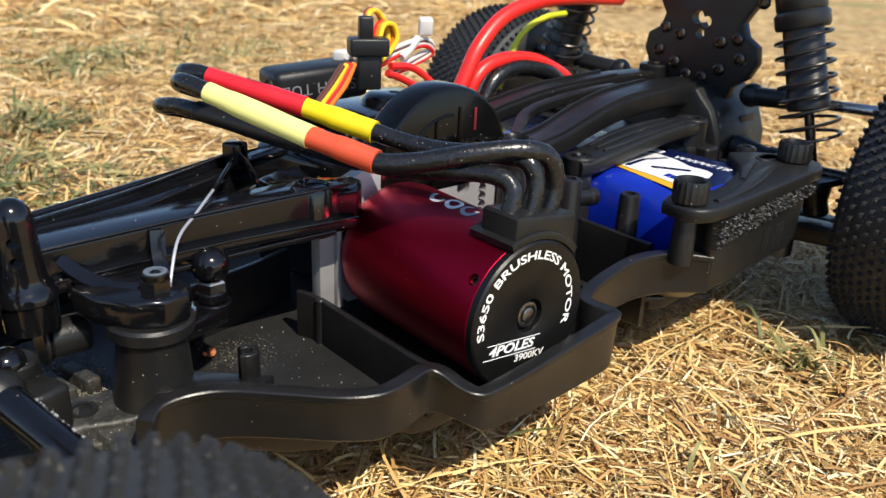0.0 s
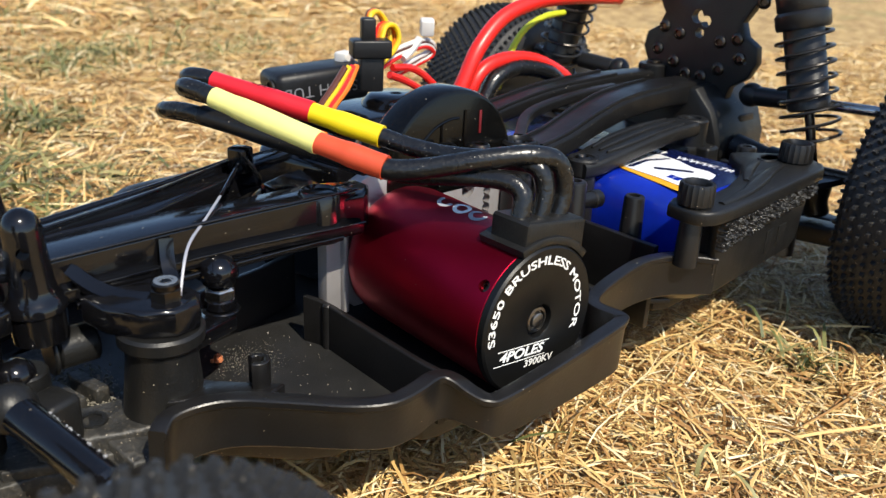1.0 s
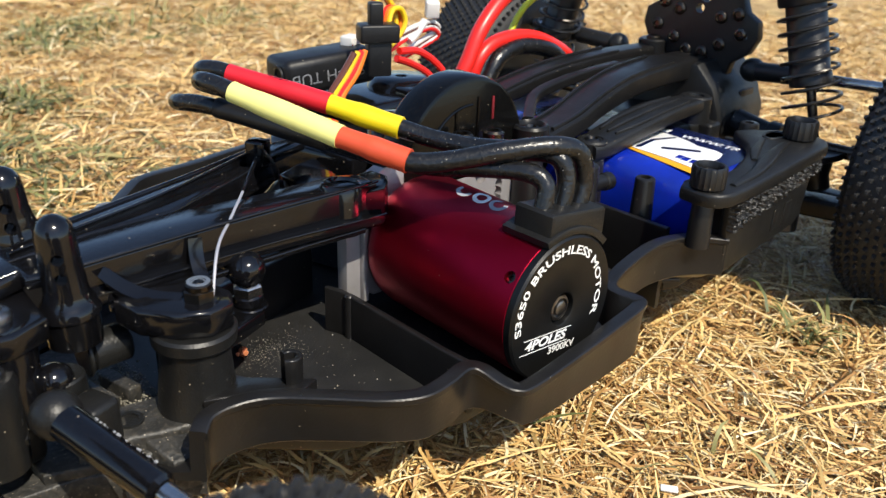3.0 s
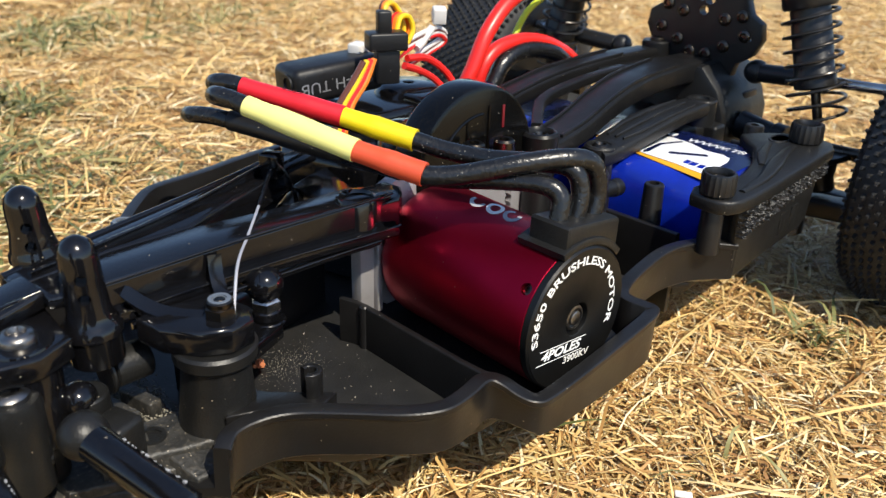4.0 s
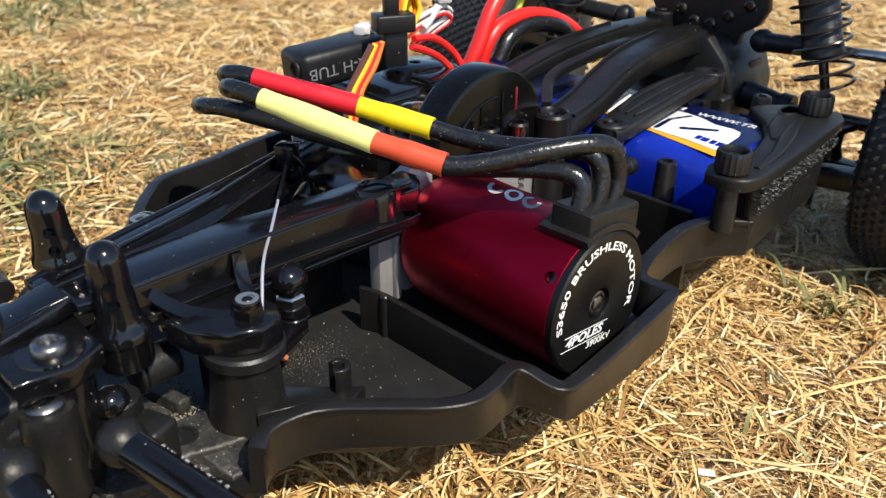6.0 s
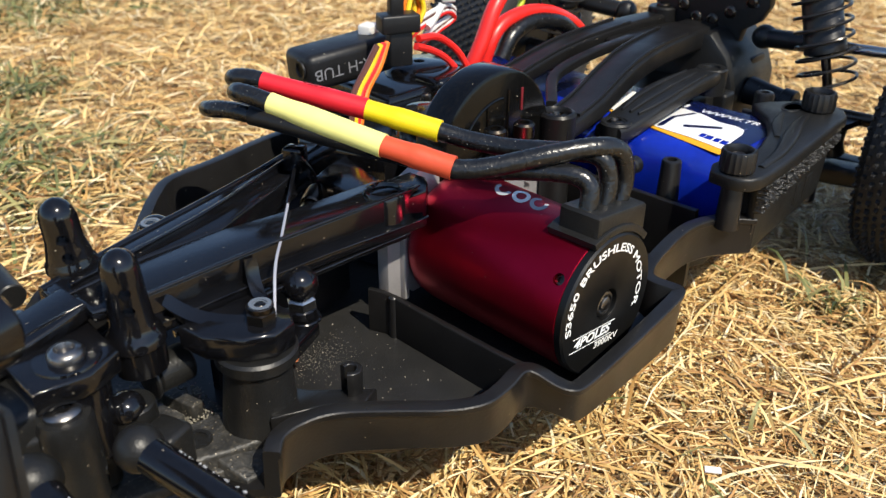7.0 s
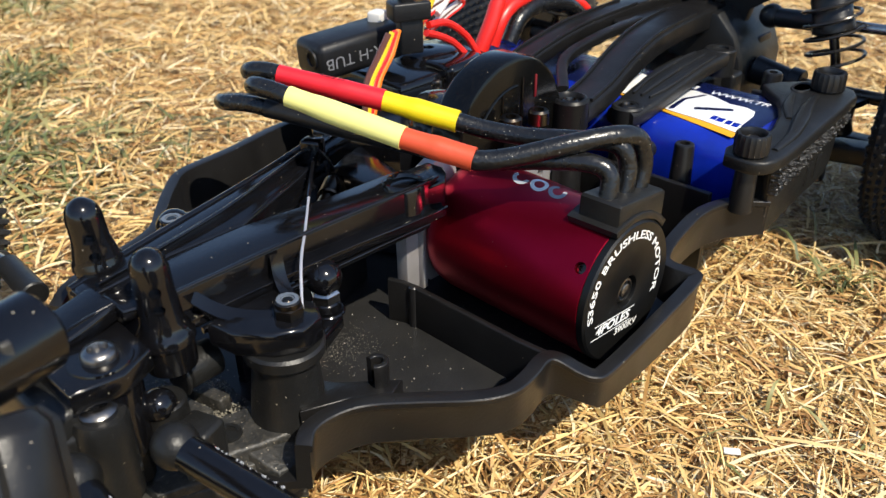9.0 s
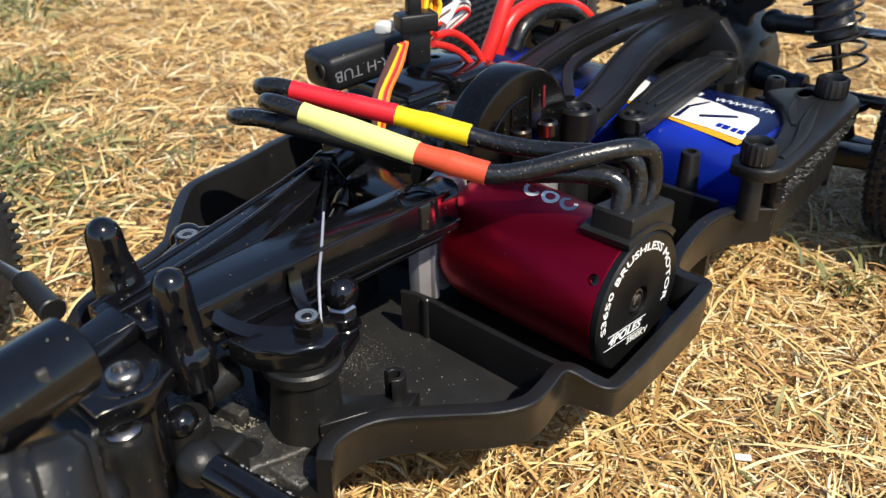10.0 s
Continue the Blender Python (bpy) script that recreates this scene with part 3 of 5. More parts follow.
for j in range(nz):
    for i in range(nx):
        bm.faces.new((grid[j][i], grid[j][i + 1], grid[j + 1][i + 1], grid[j + 1][i]))
part("foam", bm, FOAM, foam, angle=15)

clamp = thing("battery_clamp", (98, 5, 57), "flat black plastic battery hold-down plate with two thumb nuts", "battery clamp")
PLATE = [(58, 1.6), (58.4, -2), (60.4, -4.6), (64, -6.0), (70, -6.4), (80, -6.2), (92, -5.6), (106, -4.8), (120, -4.0), (131, -3.2), (136, -0.4), (138.4, 5), (137.4, 13), (132, 18), (128, 22), (122, 25), (117, 21), (111.5, 15), (104, 11),
         (98, 8.6), (92, 7), (86, 5.4), (79, 4.6), (73, 6), (69, 8.4), (64, 9), (59, 7)]
bm = bmesh.new()
slab(bm, PLATE, 57.2, 61.4, bev=1.0)
part("plate", bm, MATTE, clamp)
bm = bmesh.new()
beam(bm, [(70, -2.6, 62.0), (84, -1.8, 62.5), (98, 1.5, 62.7), (110, 4.5, 62.5), (122, 6.5, 62.0)], lambda t: 4.6 - 2.6 * abs(2 * t - 1), 2, 0.7)
part("raised_rib", bm, MATTE, clamp)
bm = bmesh.new()
beam(bm, [(96, 4.6, 62.0), (106, 9.4, 62.3), (118, 13, 62.0)], lambda t: 3.4 - 1.6 * abs(2 * t - 1), 1.6, 0.6)
part("raised_rib", bm, MATTE, clamp)
bm = bmesh.new()
lathe(bm, (127, 13.4, 61.2), (0, 0, 1), [(0, 4.2), (0.5, 4.0), (0.5, 3.2), (0.2, 3.0), (0.2, 0)], 20)
bmesh.ops.scale(bm, verts=bm.verts, vec=(1.4, 0.8, 1), space=Matrix.Translation((-127, -13.4, 0)))
part("slot", bm, SLEEVE, clamp)


def thumb_nut(x, y, z, r=6.2, h=6.4):
    ob = thing("thumb_nut", (x, y, z), "black knurled plastic thumb nut on the battery clamp", "thumb nut", "thumb nuts of the battery clamp")
    bm = bmesh.new()
    n = 40
    rings = []
    for hh, f in ((0, 0.90), (0.6, 1.0), (h - 0.8, 1.0), (h, 0.93)):
        rings.append([bm.verts.new((x + r * f * (1 - (0.055 if k % 2 else 0)) * math.cos(2 * math.pi * k / n), y + r * f * (1 - (0.055 if k % 2 else 0)) * math.sin(2 * math.pi * k / n), z + hh)) for k in range(n)])
    for hh, f in ((h, 0.78), (h - 0.8, 0.70), (h - 2.4, 0.66)):
        rings.append([bm.verts.new((x + r * f * math.cos(2 * math.pi * k / n), y + r * f * math.sin(2 * math.pi * k / n), z + hh)) for k in range(n)])
    for a, b in zip(rings, rings[1:]):
        for k in range(n):
            bm.faces.new((a[k], a[(k + 1) % n], b[(k + 1) % n], b[k]))
    bm.faces.new(rings[0][::-1])
    bm.faces.new(rings[-1])
    part("knurled_ring", bm, TUB, ob)
    bm = bmesh.new()
    rod(bm, (x, y, z + 1), (x, y, z + h - 1.4), 2.2)
    part("screw_tip", bm, TUB, ob)
    return ob


thumb_nut(63.2, 1.4, 61.4, 4.9)
thumb_nut(130, 6.4, 61.4, 5.3)

# ---------------------------------------------------------------- battery
battery = thing("battery_pack", (86, 72, 28), "blue shrink-wrapped battery pack with a white and amber label", "battery")
bm = bmesh.new()
slab(bm, [(73, 38), (75, 33), (118, 33), (121, 37), (121.5, 50), (120.8, 55), (119, 57.8), (116.6, 58.5), (79.6, 58.5), (76.6, 57.6), (74.2, 55.4), (73.2, 51.5)], 7.5, 134, "xz", 2.4)
part("shrink_wrap", bm, BLUE, battery)


def flat(name, outline, z, mat, parent, label=""):
    bm = bmesh.new()
    slab(bm, outline, z, z + 0.12, bev=0.03)
    return part(name, bm, mat, parent, label)


TOP_Z = 58.52
lab = flat("label", [(77.6, 10.4), (117.5, 10.4), (117.5, 112), (90.5, 112), (87.4, 60), (82.4, 39)], TOP_Z, NAVY, battery, "navy label with white lettering")
flat("stripe", [(77.0, 13.5), (81.0, 13.2), (83.8, 27), (84.6, 39), (89.0, 60), (87.6, 60), (82.8, 39)], TOP_Z + 0.14, AMBER, lab, "amber wedge along the label's edge")
flat("white_field", [(81.0, 13.0), (87.4, 15.4), (97.6, 16.2), (101.6, 17.6), (103.2, 21), (103.0, 27), (106, 34), (107.2, 42), (105, 46), (101.4, 47), (93, 62), (89.2, 60), (84.8, 39), (83.9, 27)], TOP_Z + 0.28, WHITE, lab, "white field of the label")
flat("white_field", [(88.6, 56), (110.2, 62.6), (112.4, 67), (91, 70)], TOP_Z + 0.29, WHITE, lab, "white field of the label")
flat("numeral", [(90.6, 33.0), (91.8, 33.9), (92.9, 33.5), (98.6, 24.6), (98.6, 23.4), (97.2, 23.0)], TOP_Z + 0.42, NAVY, lab, "dark slot of a large outlined numeral")
flat("numeral_edge", [(85.4, 39.4), (87.0, 38.4), (97, 39.6), (105, 36.4), (105.3, 37.4), (97, 41.0), (87, 40.2)], TOP_Z + 0.42, NAVY, lab)
bm = words("WWW.TR", 4.4, 0.05)
on_plane(bm, (108.6, 27.0, TOP_Z + 0.2), (0.03, -1, 0), (1, 0.03, 0), 0.2, 1.05)
part("lettering", bm, WHITE, lab, "white lettering along the label")
for k, w in enumerate((2.4, 2.6)):
    flat("print_bar", [(109.2, 42.6 + k * 3.2), (112.4, 42.6 + k * 3.2), (112.4, 42.6 + k * 3.2 + w), (109.2, 42.6 + k * 3.2 + w)], TOP_Z + 0.14, WHITE, lab)
for k, w in enumerate((2.2, 1.9, 2.4, 1.8)):
    y = 15.6 + k * 2.7
    flat("print_bar", [(85.0 + 0.4 * k, y), (88.4 + 0.4 * k, y + 0.3), (88.4 + 0.4 * k, y + w + 0.3), (85.0 + 0.4 * k, y + w)], TOP_Z + 0.42, BLUE, lab)

# strap over the battery
strap = thing("battery_strap", (92, 39, 60), "ribbed matte black plastic arm bolted across the battery", "battery strap")
bm = bmesh.new()
beam(bm, [(66, 45.4, 62.4), (72, 45.4, 62.8), (82, 45.6, 64.4), (96, 46, 66.2), (112, 46.2, 67.4), (126, 46, 67.4), (134, 46, 66.8)], lambda t: 9.5 + 4.0 * math.sin(math.pi * min(1, t * 1.1)), 5, 1.4)
part("arm", bm, MATTE, strap)
for dy in (-4.2, 0.2, 4.4):
    bm = bmesh.new()
    beam(bm, [(78, 45.5 + dy * 0.7, 64.6), (88, 45.8 + dy, 66.2), (104, 46.1 + dy, 67.7), (120, 46.1 + dy * 0.9, 68.2)], lambda t: 0.6 + 1.7 * math.sin(math.pi * t), 1.8, 0.5)
    part("rib", bm, MATTE, strap)
bm = bmesh.new()
lathe(bm, (70, 45.4, 58), (0, 0, 1), [(0, 5.2), (4.6, 5.2), (5.2, 4.6), (5.2, 3.4), (4.0, 3.2), (4.0, 0)], 24)
part("boss", bm, MATTE, strap)
fastener(strap, (70, 45.4, 61.9), 2.9, 1.5, DARKSTEEL)
bm = bmesh.new()
lathe(bm, (131, 46, 58.4), (0, 0, 1), [(0, 5.6), (8.6, 5.6), (9.2, 5.0), (9.2, 3.0), (8.2, 2.8), (8.2, 0)], 24)
part("boss", bm, MATTE, strap)

# ---------------------------------------------------------------- motor
motor = thing("brushless_motor", (0, 24, 28.5), "dark red anodised brushless motor with a black end cap", "motor")
AX, AZ, MR = 0.5, 46.5, 18.0
bm = bmesh.new()
lathe(bm, (AX, 1.6, AZ), (0, 1, 0), [(0, MR - 0.5), (0.4, MR), (44, MR), (47, MR - 0.5), (49, MR - 1.6), (50.4, MR - 3.6), (51, MR - 6), (51, 0)], 96)
for v in bm.verts:
    v.co.z += 0.03 * max(0.0, v.co.y - 2)
scr = Vector((AX + MR * math.cos(radians(142)), 4.2, AZ + MR * math.sin(radians(142))))
inw = Vector((-math.cos(radians(142)), 0, -math.sin(radians(142))))
bm = bored(bm, [(scr - inw * 2, scr + inw * 2.2, 1.45)])
can = part("can", bm, RED, motor, "dark red anodised can")
bm = bmesh.new()
lathe(bm, (AX, 1.7, AZ), (0, -1, 0), [(0, MR + 0.02), (1.6, MR + 0.02), (2.1, MR - 0.5), (2.1, 4.4), (1.9, 4.1), (0.2, 3.9), (0.2, 0)], 96)
cap = part("end_cap", bm, CAPBLACK, motor, "flat black end cap with white lettering")
bm = bmesh.new()
lathe(bm, (AX, 1.0, AZ), (0, -1, 0), [(-1.2, 3.4), (-0.2, 3.4), (0.6, 3.1), (0.7, 2.5), (0.0, 2.4), (0.0, 2.0), (0.9, 1.8), (1.1, 1.5), (1.1, 0)], 32)
part("shaft_end", bm, WORNSTEEL, cap, "bright steel shaft end")
YF = -0.42


def arc_words(text, size, radius, start, end):
    """Lettering bent round the cap's middle; degrees from the right, going clockwise from start to end."""
    bm = words(text, size, 0.04, 0.05)
    xs = [v.co.x for v in bm.verts]
    lo, hi = min(xs), max(xs)
    for v in bm.verts:
        f = (v.co.x - lo) / (hi - lo)
        a = radians(start + (end - start) * f)
        r = radius + v.co.y
        v.co = Vector((-0.6 + r * math.cos(a), YF - v.co.z, 47.0 + r * math.sin(a)))
    return bm


part("lettering", arc_words("S3650 BRUSHLESS MOTOR", 2.9, 13.5, 189, -25), LETTER, cap, "white lettering round the cap")
DOWN = (1, 0, -0.11)
bm = words("4POLES", 3.3, 0.04, 0.09)
on_plane(bm, (-5.0, YF, 39.1), DOWN, (0, 0, 1), 0.35, 1.35)
part("lettering", bm, LETTER, cap, "white slanted lettering")
bm = bmesh.new()
for lift, w in ((-0.72, 0.22), (2.62, 0.22)):
    sh = 0.35 * lift
    slab(bm, [(-13.6 + sh, 39.95 + lift), (3.6 + sh, 38.06 + lift), (3.6 + sh, 38.06 + w + lift), (-13.6 + sh, 39.95 + w + lift)], YF - 0.06, YF, "xz", 0.02)
part("outline", bm, LETTER, cap)
bm = words("3900KV", 2.5, 0.04, 0.05)
on_plane(bm, (1.2, YF, 35.5), DOWN, (0, 0, 1), 0.15, 1.22)
part("lettering", bm, LETTER, cap, "white lettering of the speed rating")


def can_point(ang, y, r=MR):
    return Vector((AX + r * math.cos(radians(ang)), y, AZ + r * math.sin(radians(ang)) + 0.03 * max(0.0, y - 2)))


p = can_point(142, 4.2)
bm = bmesh.new()
d = can_point(142, 4.2, 1) - can_point(142, 4.2, 0)
lathe(bm, p, d, [(-2.1, 1.3), (-0.9, 1.3), (-0.8, 0.7), (-1.5, 0.65), (-1.5, 0)], 18)
part("set_screw", bm, DARKSTEEL, motor)
# emblem along the top of the can: slanting loops, the rear one greyed for shadow
for k, (y0, span, mat) in enumerate(((22.4, (0.2, 5.2), GREYPRINT), (28.0, (0.0, 6.3), LETTER), (33.6, (1.0, 4.6), GREYPRINT))):
    bm = bmesh.new()
    prev = None
    for j in range(21):
        t = span[0] + (span[1] - span[0]) * j / 20
        row = []
        for f in (1.0, 0.56):
            u, w = 3.4 * f * math.cos(t), 2.6 * f * math.sin(t) + 0.35 * 3.4 * f * math.cos(t)
            row.append(bm.verts.new(can_point(86 - math.degrees(u / MR), y0 + w, MR + 0.06)))
        if prev:
            bm.faces.new((prev[0], row[0], row[1], prev[1]))
        prev = row
    part("emblem", bm, mat, can, "white printed emblem, partly drawn in grey")

# wire outlet block on the cap
bm = bmesh.new()
prof = []
for a in np.linspace(42, 112, 13):
    prof.append((AX + 18.2 * math.cos(radians(a)), AZ + 18.2 * math.sin(radians(a))))
for a in np.linspace(112, 42, 7):
    prof.append((AX + 20.2 * math.cos(radians(a)), AZ + 20.2 * math.sin(radians(a))))
slab(bm, prof, -0.3, 13.5, "xz", 0.4)
block = part("wire_block", bm, MATTE, motor, "black plastic wire outlet block")
bm = bmesh.new()
slab(bm, [(-5.5, AZ + 18), (14.4, AZ + 14.2), (14.6, AZ + 21.3), (13.8, AZ + 22), (-4.4, AZ + 24.4), (-5.2, AZ + 23.9)], 0.4, 11.5, "xz", 0.7)
part("block_top", bm, MATTE, block)

# ---------------------------------------------------------------- motor mount
mount = thing("motor_mount", (8, 50, 28), "grey cast aluminium motor mount plate behind the motor", "motor mount")
bm = bmesh.new()
slab(bm, [(-21.0, 29), (-14.9, 29), (-14.9, 36), (-12, 33), (45.6, 33), (45.6, 60), (38.5, 64), (33, 66), (28, 70), (20, 71.5), (4, 71.5), (-6, 69.5), (-14, 66), (-14.9, 58), (-21.0, 57)], 52.8, 57, "xz", 0.5)
plate_bores = [((27.9, 50, 58.3), (27.9, 60, 58.3), 2.4)] + [((35.6, 50, 54.1 + k), (35.6, 60, 54.1 + k), 1.5) for k in (-5.1, -2.6, 0, 2.6, 5.1)]
part("plate", bored(bm, plate_bores), ALU, mount)
bm = bmesh.new()
box(bm, (43.6, 52.2, 50), (3.6, 2.2, 18), 0.5)
part("rib", bm, ALU, mount)
bm = bmesh.new()
box(bm, (-15.8, 52.1, 45), (1.8, 2.2, 24), 0.5)
part("rib", bm, ALU, mount)
for x, z in ((13.4, 73.0), (25.6, 71.6)):
    bm = bmesh.new()
    lathe(bm, (x, 47.0, z - 2), (0, 0, 1), [(0, 3.0), (3.4, 3.0), (4.0, 2.4), (4.0, 1.5), (2.6, 1.4), (2.6, 0)], 18)
    part("clamp_bolt", bm, DARKSTEEL, mount, "dark steel clamp bolt")

# ---------------------------------------------------------------- gear cover
cover = thing("gear_cover", (17, 60, 50), "smoked black plastic half-round gear cover", "gear cover")
bm = bmesh.new()
CX, CZ, CR = 21.0, 64.6, 23.4
out = [(CX + CR * math.cos(a), CZ + CR * math.sin(a)) for a in np.linspace(-0.25, math.pi + 0.25, 48)]
slab(bm, out, 52.2, 63, "xz", 1.6)
part("shell", bm, SMOKE, cover)
bm = bmesh.new()
tube(bm, [(CX + 15.5 * math.cos(a), 52.1, CZ + 15.5 * math.sin(a)) for a in np.linspace(1.5, 2.5, 12)], 0.4, 8, 1, smooth=False)
tube(bm, [(24.5, 52.1, 66), (24.5, 52.1, 82)], 0.4, 8, 1, smooth=False)
tube(bm, [(16.0, 52.1, 68), (16.0, 52.1, 79)], 0.4, 8, 1, smooth=False)
part("rib", bm, SMOKE, cover)
bm = bmesh.new()
box(bm, (30.4, 52.1, 78), (0.9, 0.4, 6.5), 0.12)
part("red_mark", bm, DARKPRINT, cover, "dull red mark on the cover")

# ---------------------------------------------------------------- power leads with coloured sleeves
def sleeve(parent, name, a, b, r, mat, label, step=0.5):
    """Shrunk sleeve with a soldered bulge showing through."""
    bm = bmesh.new()
    a, b = Vector(a), Vector(b)
    pts = [a.lerp(b, t) for t in np.linspace(0, 1, 24)]
    tube(bm, pts, lambda t: r * (1.0 + 0.10 / (1 + math.exp((t - step) * 40)) - 0.02 * math.sin(t * 9)), 20, 1, smooth=False)
    return part(name, bm, mat, parent, label)


lead = thing("power_lead", (-20, 40, 64), "black motor wire with a pale yellow and an orange-red sleeve", "wire", "three motor wires")
bm = bmesh.new()
tube(bm, [(10.5, 6, 67), (12.6, 6.2, 74), (10.5, 7, 80.5), (4, 9.5, 82.6), (-5, 15.5, 81.6), (-14, 23.5, 79.2), (-19.6, 29.2, 78.4), (-21.8, 33.2, 79.2)], 2.35, 16, 8)
part("wire", bm, WIRE, lead)
sleeve(lead, "sleeve", (-20.4, 30.4, 78.6), (-28.6, 46.2, 82.3), 2.60, S_ORA, "orange-red heat-shrink sleeve", 0.55)
sleeve(lead, "sleeve", (-28.0, 45.2, 82.0), (-39.6, 71.6, 88.8), 2.57, S_PALE, "pale yellow heat-shrink sleeve", 0.78)
bm = bmesh.new()
tube(bm, [(-39, 70, 88.4), (-41.2, 75, 89.8), (-42.4, 79.6, 90.2), (-40.8, 83.4, 89), (-36, 83.6, 87), (-28, 81, 85), (-14, 74, 81), (0, 72, 75)], 2.25, 16, 8)
part("wire_tail", bm, WIRE, lead)

lead = thing("power_lead", (-8, 44, 66), "black motor wire with a yellow and a red sleeve", "wire", "three motor wires")
bm = bmesh.new()
tube(bm, [(4.5, 6, 68), (6.4, 6.6, 75), (5.4, 9, 80), (2.5, 16, 80.2), (-2, 28, 79), (-6.6, 37.4, 79.6), (-11.6, 46, 81.6)], 2.25, 16, 8)
part("wire", bm, WIRE, lead)
sleeve(lead, "sleeve", (-10.6, 44.2, 81.2), (-20, 61.6, 85.2), 2.53, S_YEL, "bright yellow heat-shrink sleeve", 0.6)
red_sleeve = sleeve(lead, "sleeve", (-19.4, 60.6, 85.0), (-33.6, 83.0, 90.2), 2.46, S_RED, "red heat-shrink sleeve with dark print", 0.45)
bm = bmesh.new()
tube(bm, [(-33, 82, 90), (-35.2, 86, 90.8), (-36.6, 89.8, 90.4), (-34.8, 93.4, 88.8), (-29.4, 94, 86), (-20, 95, 82), (-6, 94, 76)], 2.25, 16, 8)
part("wire_tail", bm, WIRE, lead)

lead = thing("power_lead", (-12, 40, 66), "black motor wire in a plain black sleeve", "wire", "three motor wires")
bm = bmesh.new()
tube(bm, [(-2, 6, 69), (-0.6, 7, 75), (-2.2, 11, 77.4), (-7, 20, 77), (-13, 32, 75.5), (-18, 44, 76), (-23, 56, 77.5)], 2.25, 16, 8)
part("wire", bm, WIRE, lead)
sleeve(lead, "sleeve", (-16, 43, 75.6), (-34.5, 88, 80.6), 2.69, SLEEVE, "black heat-shrink sleeve", 0.7)
bm = bmesh.new()
tube(bm, [(-33.6, 86, 80.2), (-36.6, 94, 80.8), (-38.6, 100, 80.2), (-36.8, 105, 78.8), (-31, 106, 77), (-22, 103, 74.5), (-8, 101, 71)], 2.2, 16, 8)
part("wire_tail", bm, WIRE, lead)


def wrap_words(parent, text, size, a, b, r, mat, lift=80, label=""):
    """Lettering laid on a sleeve that runs from b (start of the line) to a."""
    a, b = Vector(a), Vector(b)
    d = (b - a).normalized()
    x = d.cross(Vector((0, 0, 1))).normalized()
    z = x.cross(d)
    bm = words(text, size, 0.03)
    mid = (a + b) / 2
    for v in bm.verts:
        ang = radians(lift) - v.co.y / r
        v.co = mid - d * v.co.x + (x * math.cos(ang) + z * math.sin(ang)) * (r + 0.05 + v.co.z)
    return part("lettering", bm, mat, parent, label)


wrap_words(red_sleeve, "4.5/2.25", 2.0, (-20, 61.6, 85.2), (-33, 82, 90), 2.62, DARKPRINT, 104, "dark print on the red sleeve")

# ---------------------------------------------------------------- front upper deck
deck = thing("front_brace", (-55, 60, 50), "glossy black plastic front top brace with long ribs", "chassis brace")
def deck_top(u, v):
    return 0.055 * (u + 97)


bm = bmesh.new()
slab(bm, [(-97, 53), (-88, 49.5), (-57, 46.8), (-40, 44.6), (-24, 42.8), (-19, 44), (-18.6, 51), (-24, 54.5), (-44, 57.4), (-62, 62), (-80, 63.8), (-97, 62)], 62.4, 65.4, bev=0.9, top=deck_top)
part("near_rail", bm, GLOSS, deck)
bm = bmesh.new()
slab(bm, [(-100, 62.5), (-80, 64.2), (-62, 62.6), (-44, 69.6), (-26, 77), (-14, 80), (-8, 86), (-24, 85.4), (-48, 80), (-82, 73.6), (-100, 69)], 62.4, 65.2, bev=0.9, top=deck_top)
part("far_rail", bm, GLOSS, deck)
bm = bmesh.new()
beam(bm, [(-88, 50.2, 66.4), (-57, 47.6, 68.2), (-40, 45.4, 69.2), (-24, 43.6, 70), (-19, 44.4, 69.6)], 1.7, 10, 0.7, smooth=False)
part("edge_rib", bm, GLOSS, deck)
bm = bmesh.new()
beam(bm, [(-86, 48.6, 60.4), (-57, 45.9, 61.8), (-40, 43.8, 62.4), (-24, 42.0, 62.4), (-18, 42.6, 61.8)], 2.4, 2.6, 0.5, smooth=False)
part("lower_lip", bm, GLOSS, deck)
bm = bmesh.new()
beam(bm, [(-84, 47.6, 57.2), (-57, 45.2, 58.4), (-40, 43.2, 59.4), (-24, 41.8, 59.8)], 1.2, 1.4, 0.4, smooth=False)
part("lower_lip", bm, GLOSS, deck)
bm = bmesh.new()
beam(bm, [(-96, 64.6, 66.4), (-80, 66.6, 67.6), (-62, 69.2, 69), (-44, 74, 70.4), (-27, 79.4, 71.6)], 1.3, 2.6, 0.6)
part("ridge", bm, GLOSS, deck)
bm = bmesh.new()
beam(bm, [(-100, 69, 65.4), (-82, 73, 66.6), (-48, 79.4, 68.4), (-24, 84.8, 70)], 1.6, 8, 0.6)
part("edge_rib", bm, GLOSS, deck)
bm = bmesh.new()
beam(bm, [(-64, 62, 66.6), (-44, 57, 67.8), (-24, 54, 69)], 1.4, 7, 0.5, smooth=False)
part("inner_rib", bm, GLOSS, deck)
bm = bmesh.new()
beam(bm, [(-64, 62.6, 66.6), (-44, 69.4, 68.2), (-26, 76.6, 69.6)], 1.4, 7, 0.5, smooth=False)
part("inner_rib", bm, GLOSS, deck)
bm = bmesh.new()
slab(bm, [(-24, 52), (-18, 51), (-12, 66), (-8, 84), (-16, 82), (-24, 78)], 58, 63, bev=0.8)
part("end_plate", bm, GLOSS, deck)
bm = bmesh.new()
slab(bm, [(-23, 43), (-17, 42.6), (-13.5, 45.5), (-11.5, 48), (-12, 53.5), (-23, 54)], 58, 68.6, bev=1.0)
part("end_block", bm, GLOSS, deck)
bm = bmesh.new()
rod(bm, (-40, 66, 56), (-30, 72, 58), 2.6)
rod(bm, (-30, 72, 58), (-24, 76, 59), 3.4)
part("shaft_joint", bm, DARKSTEEL, deck)
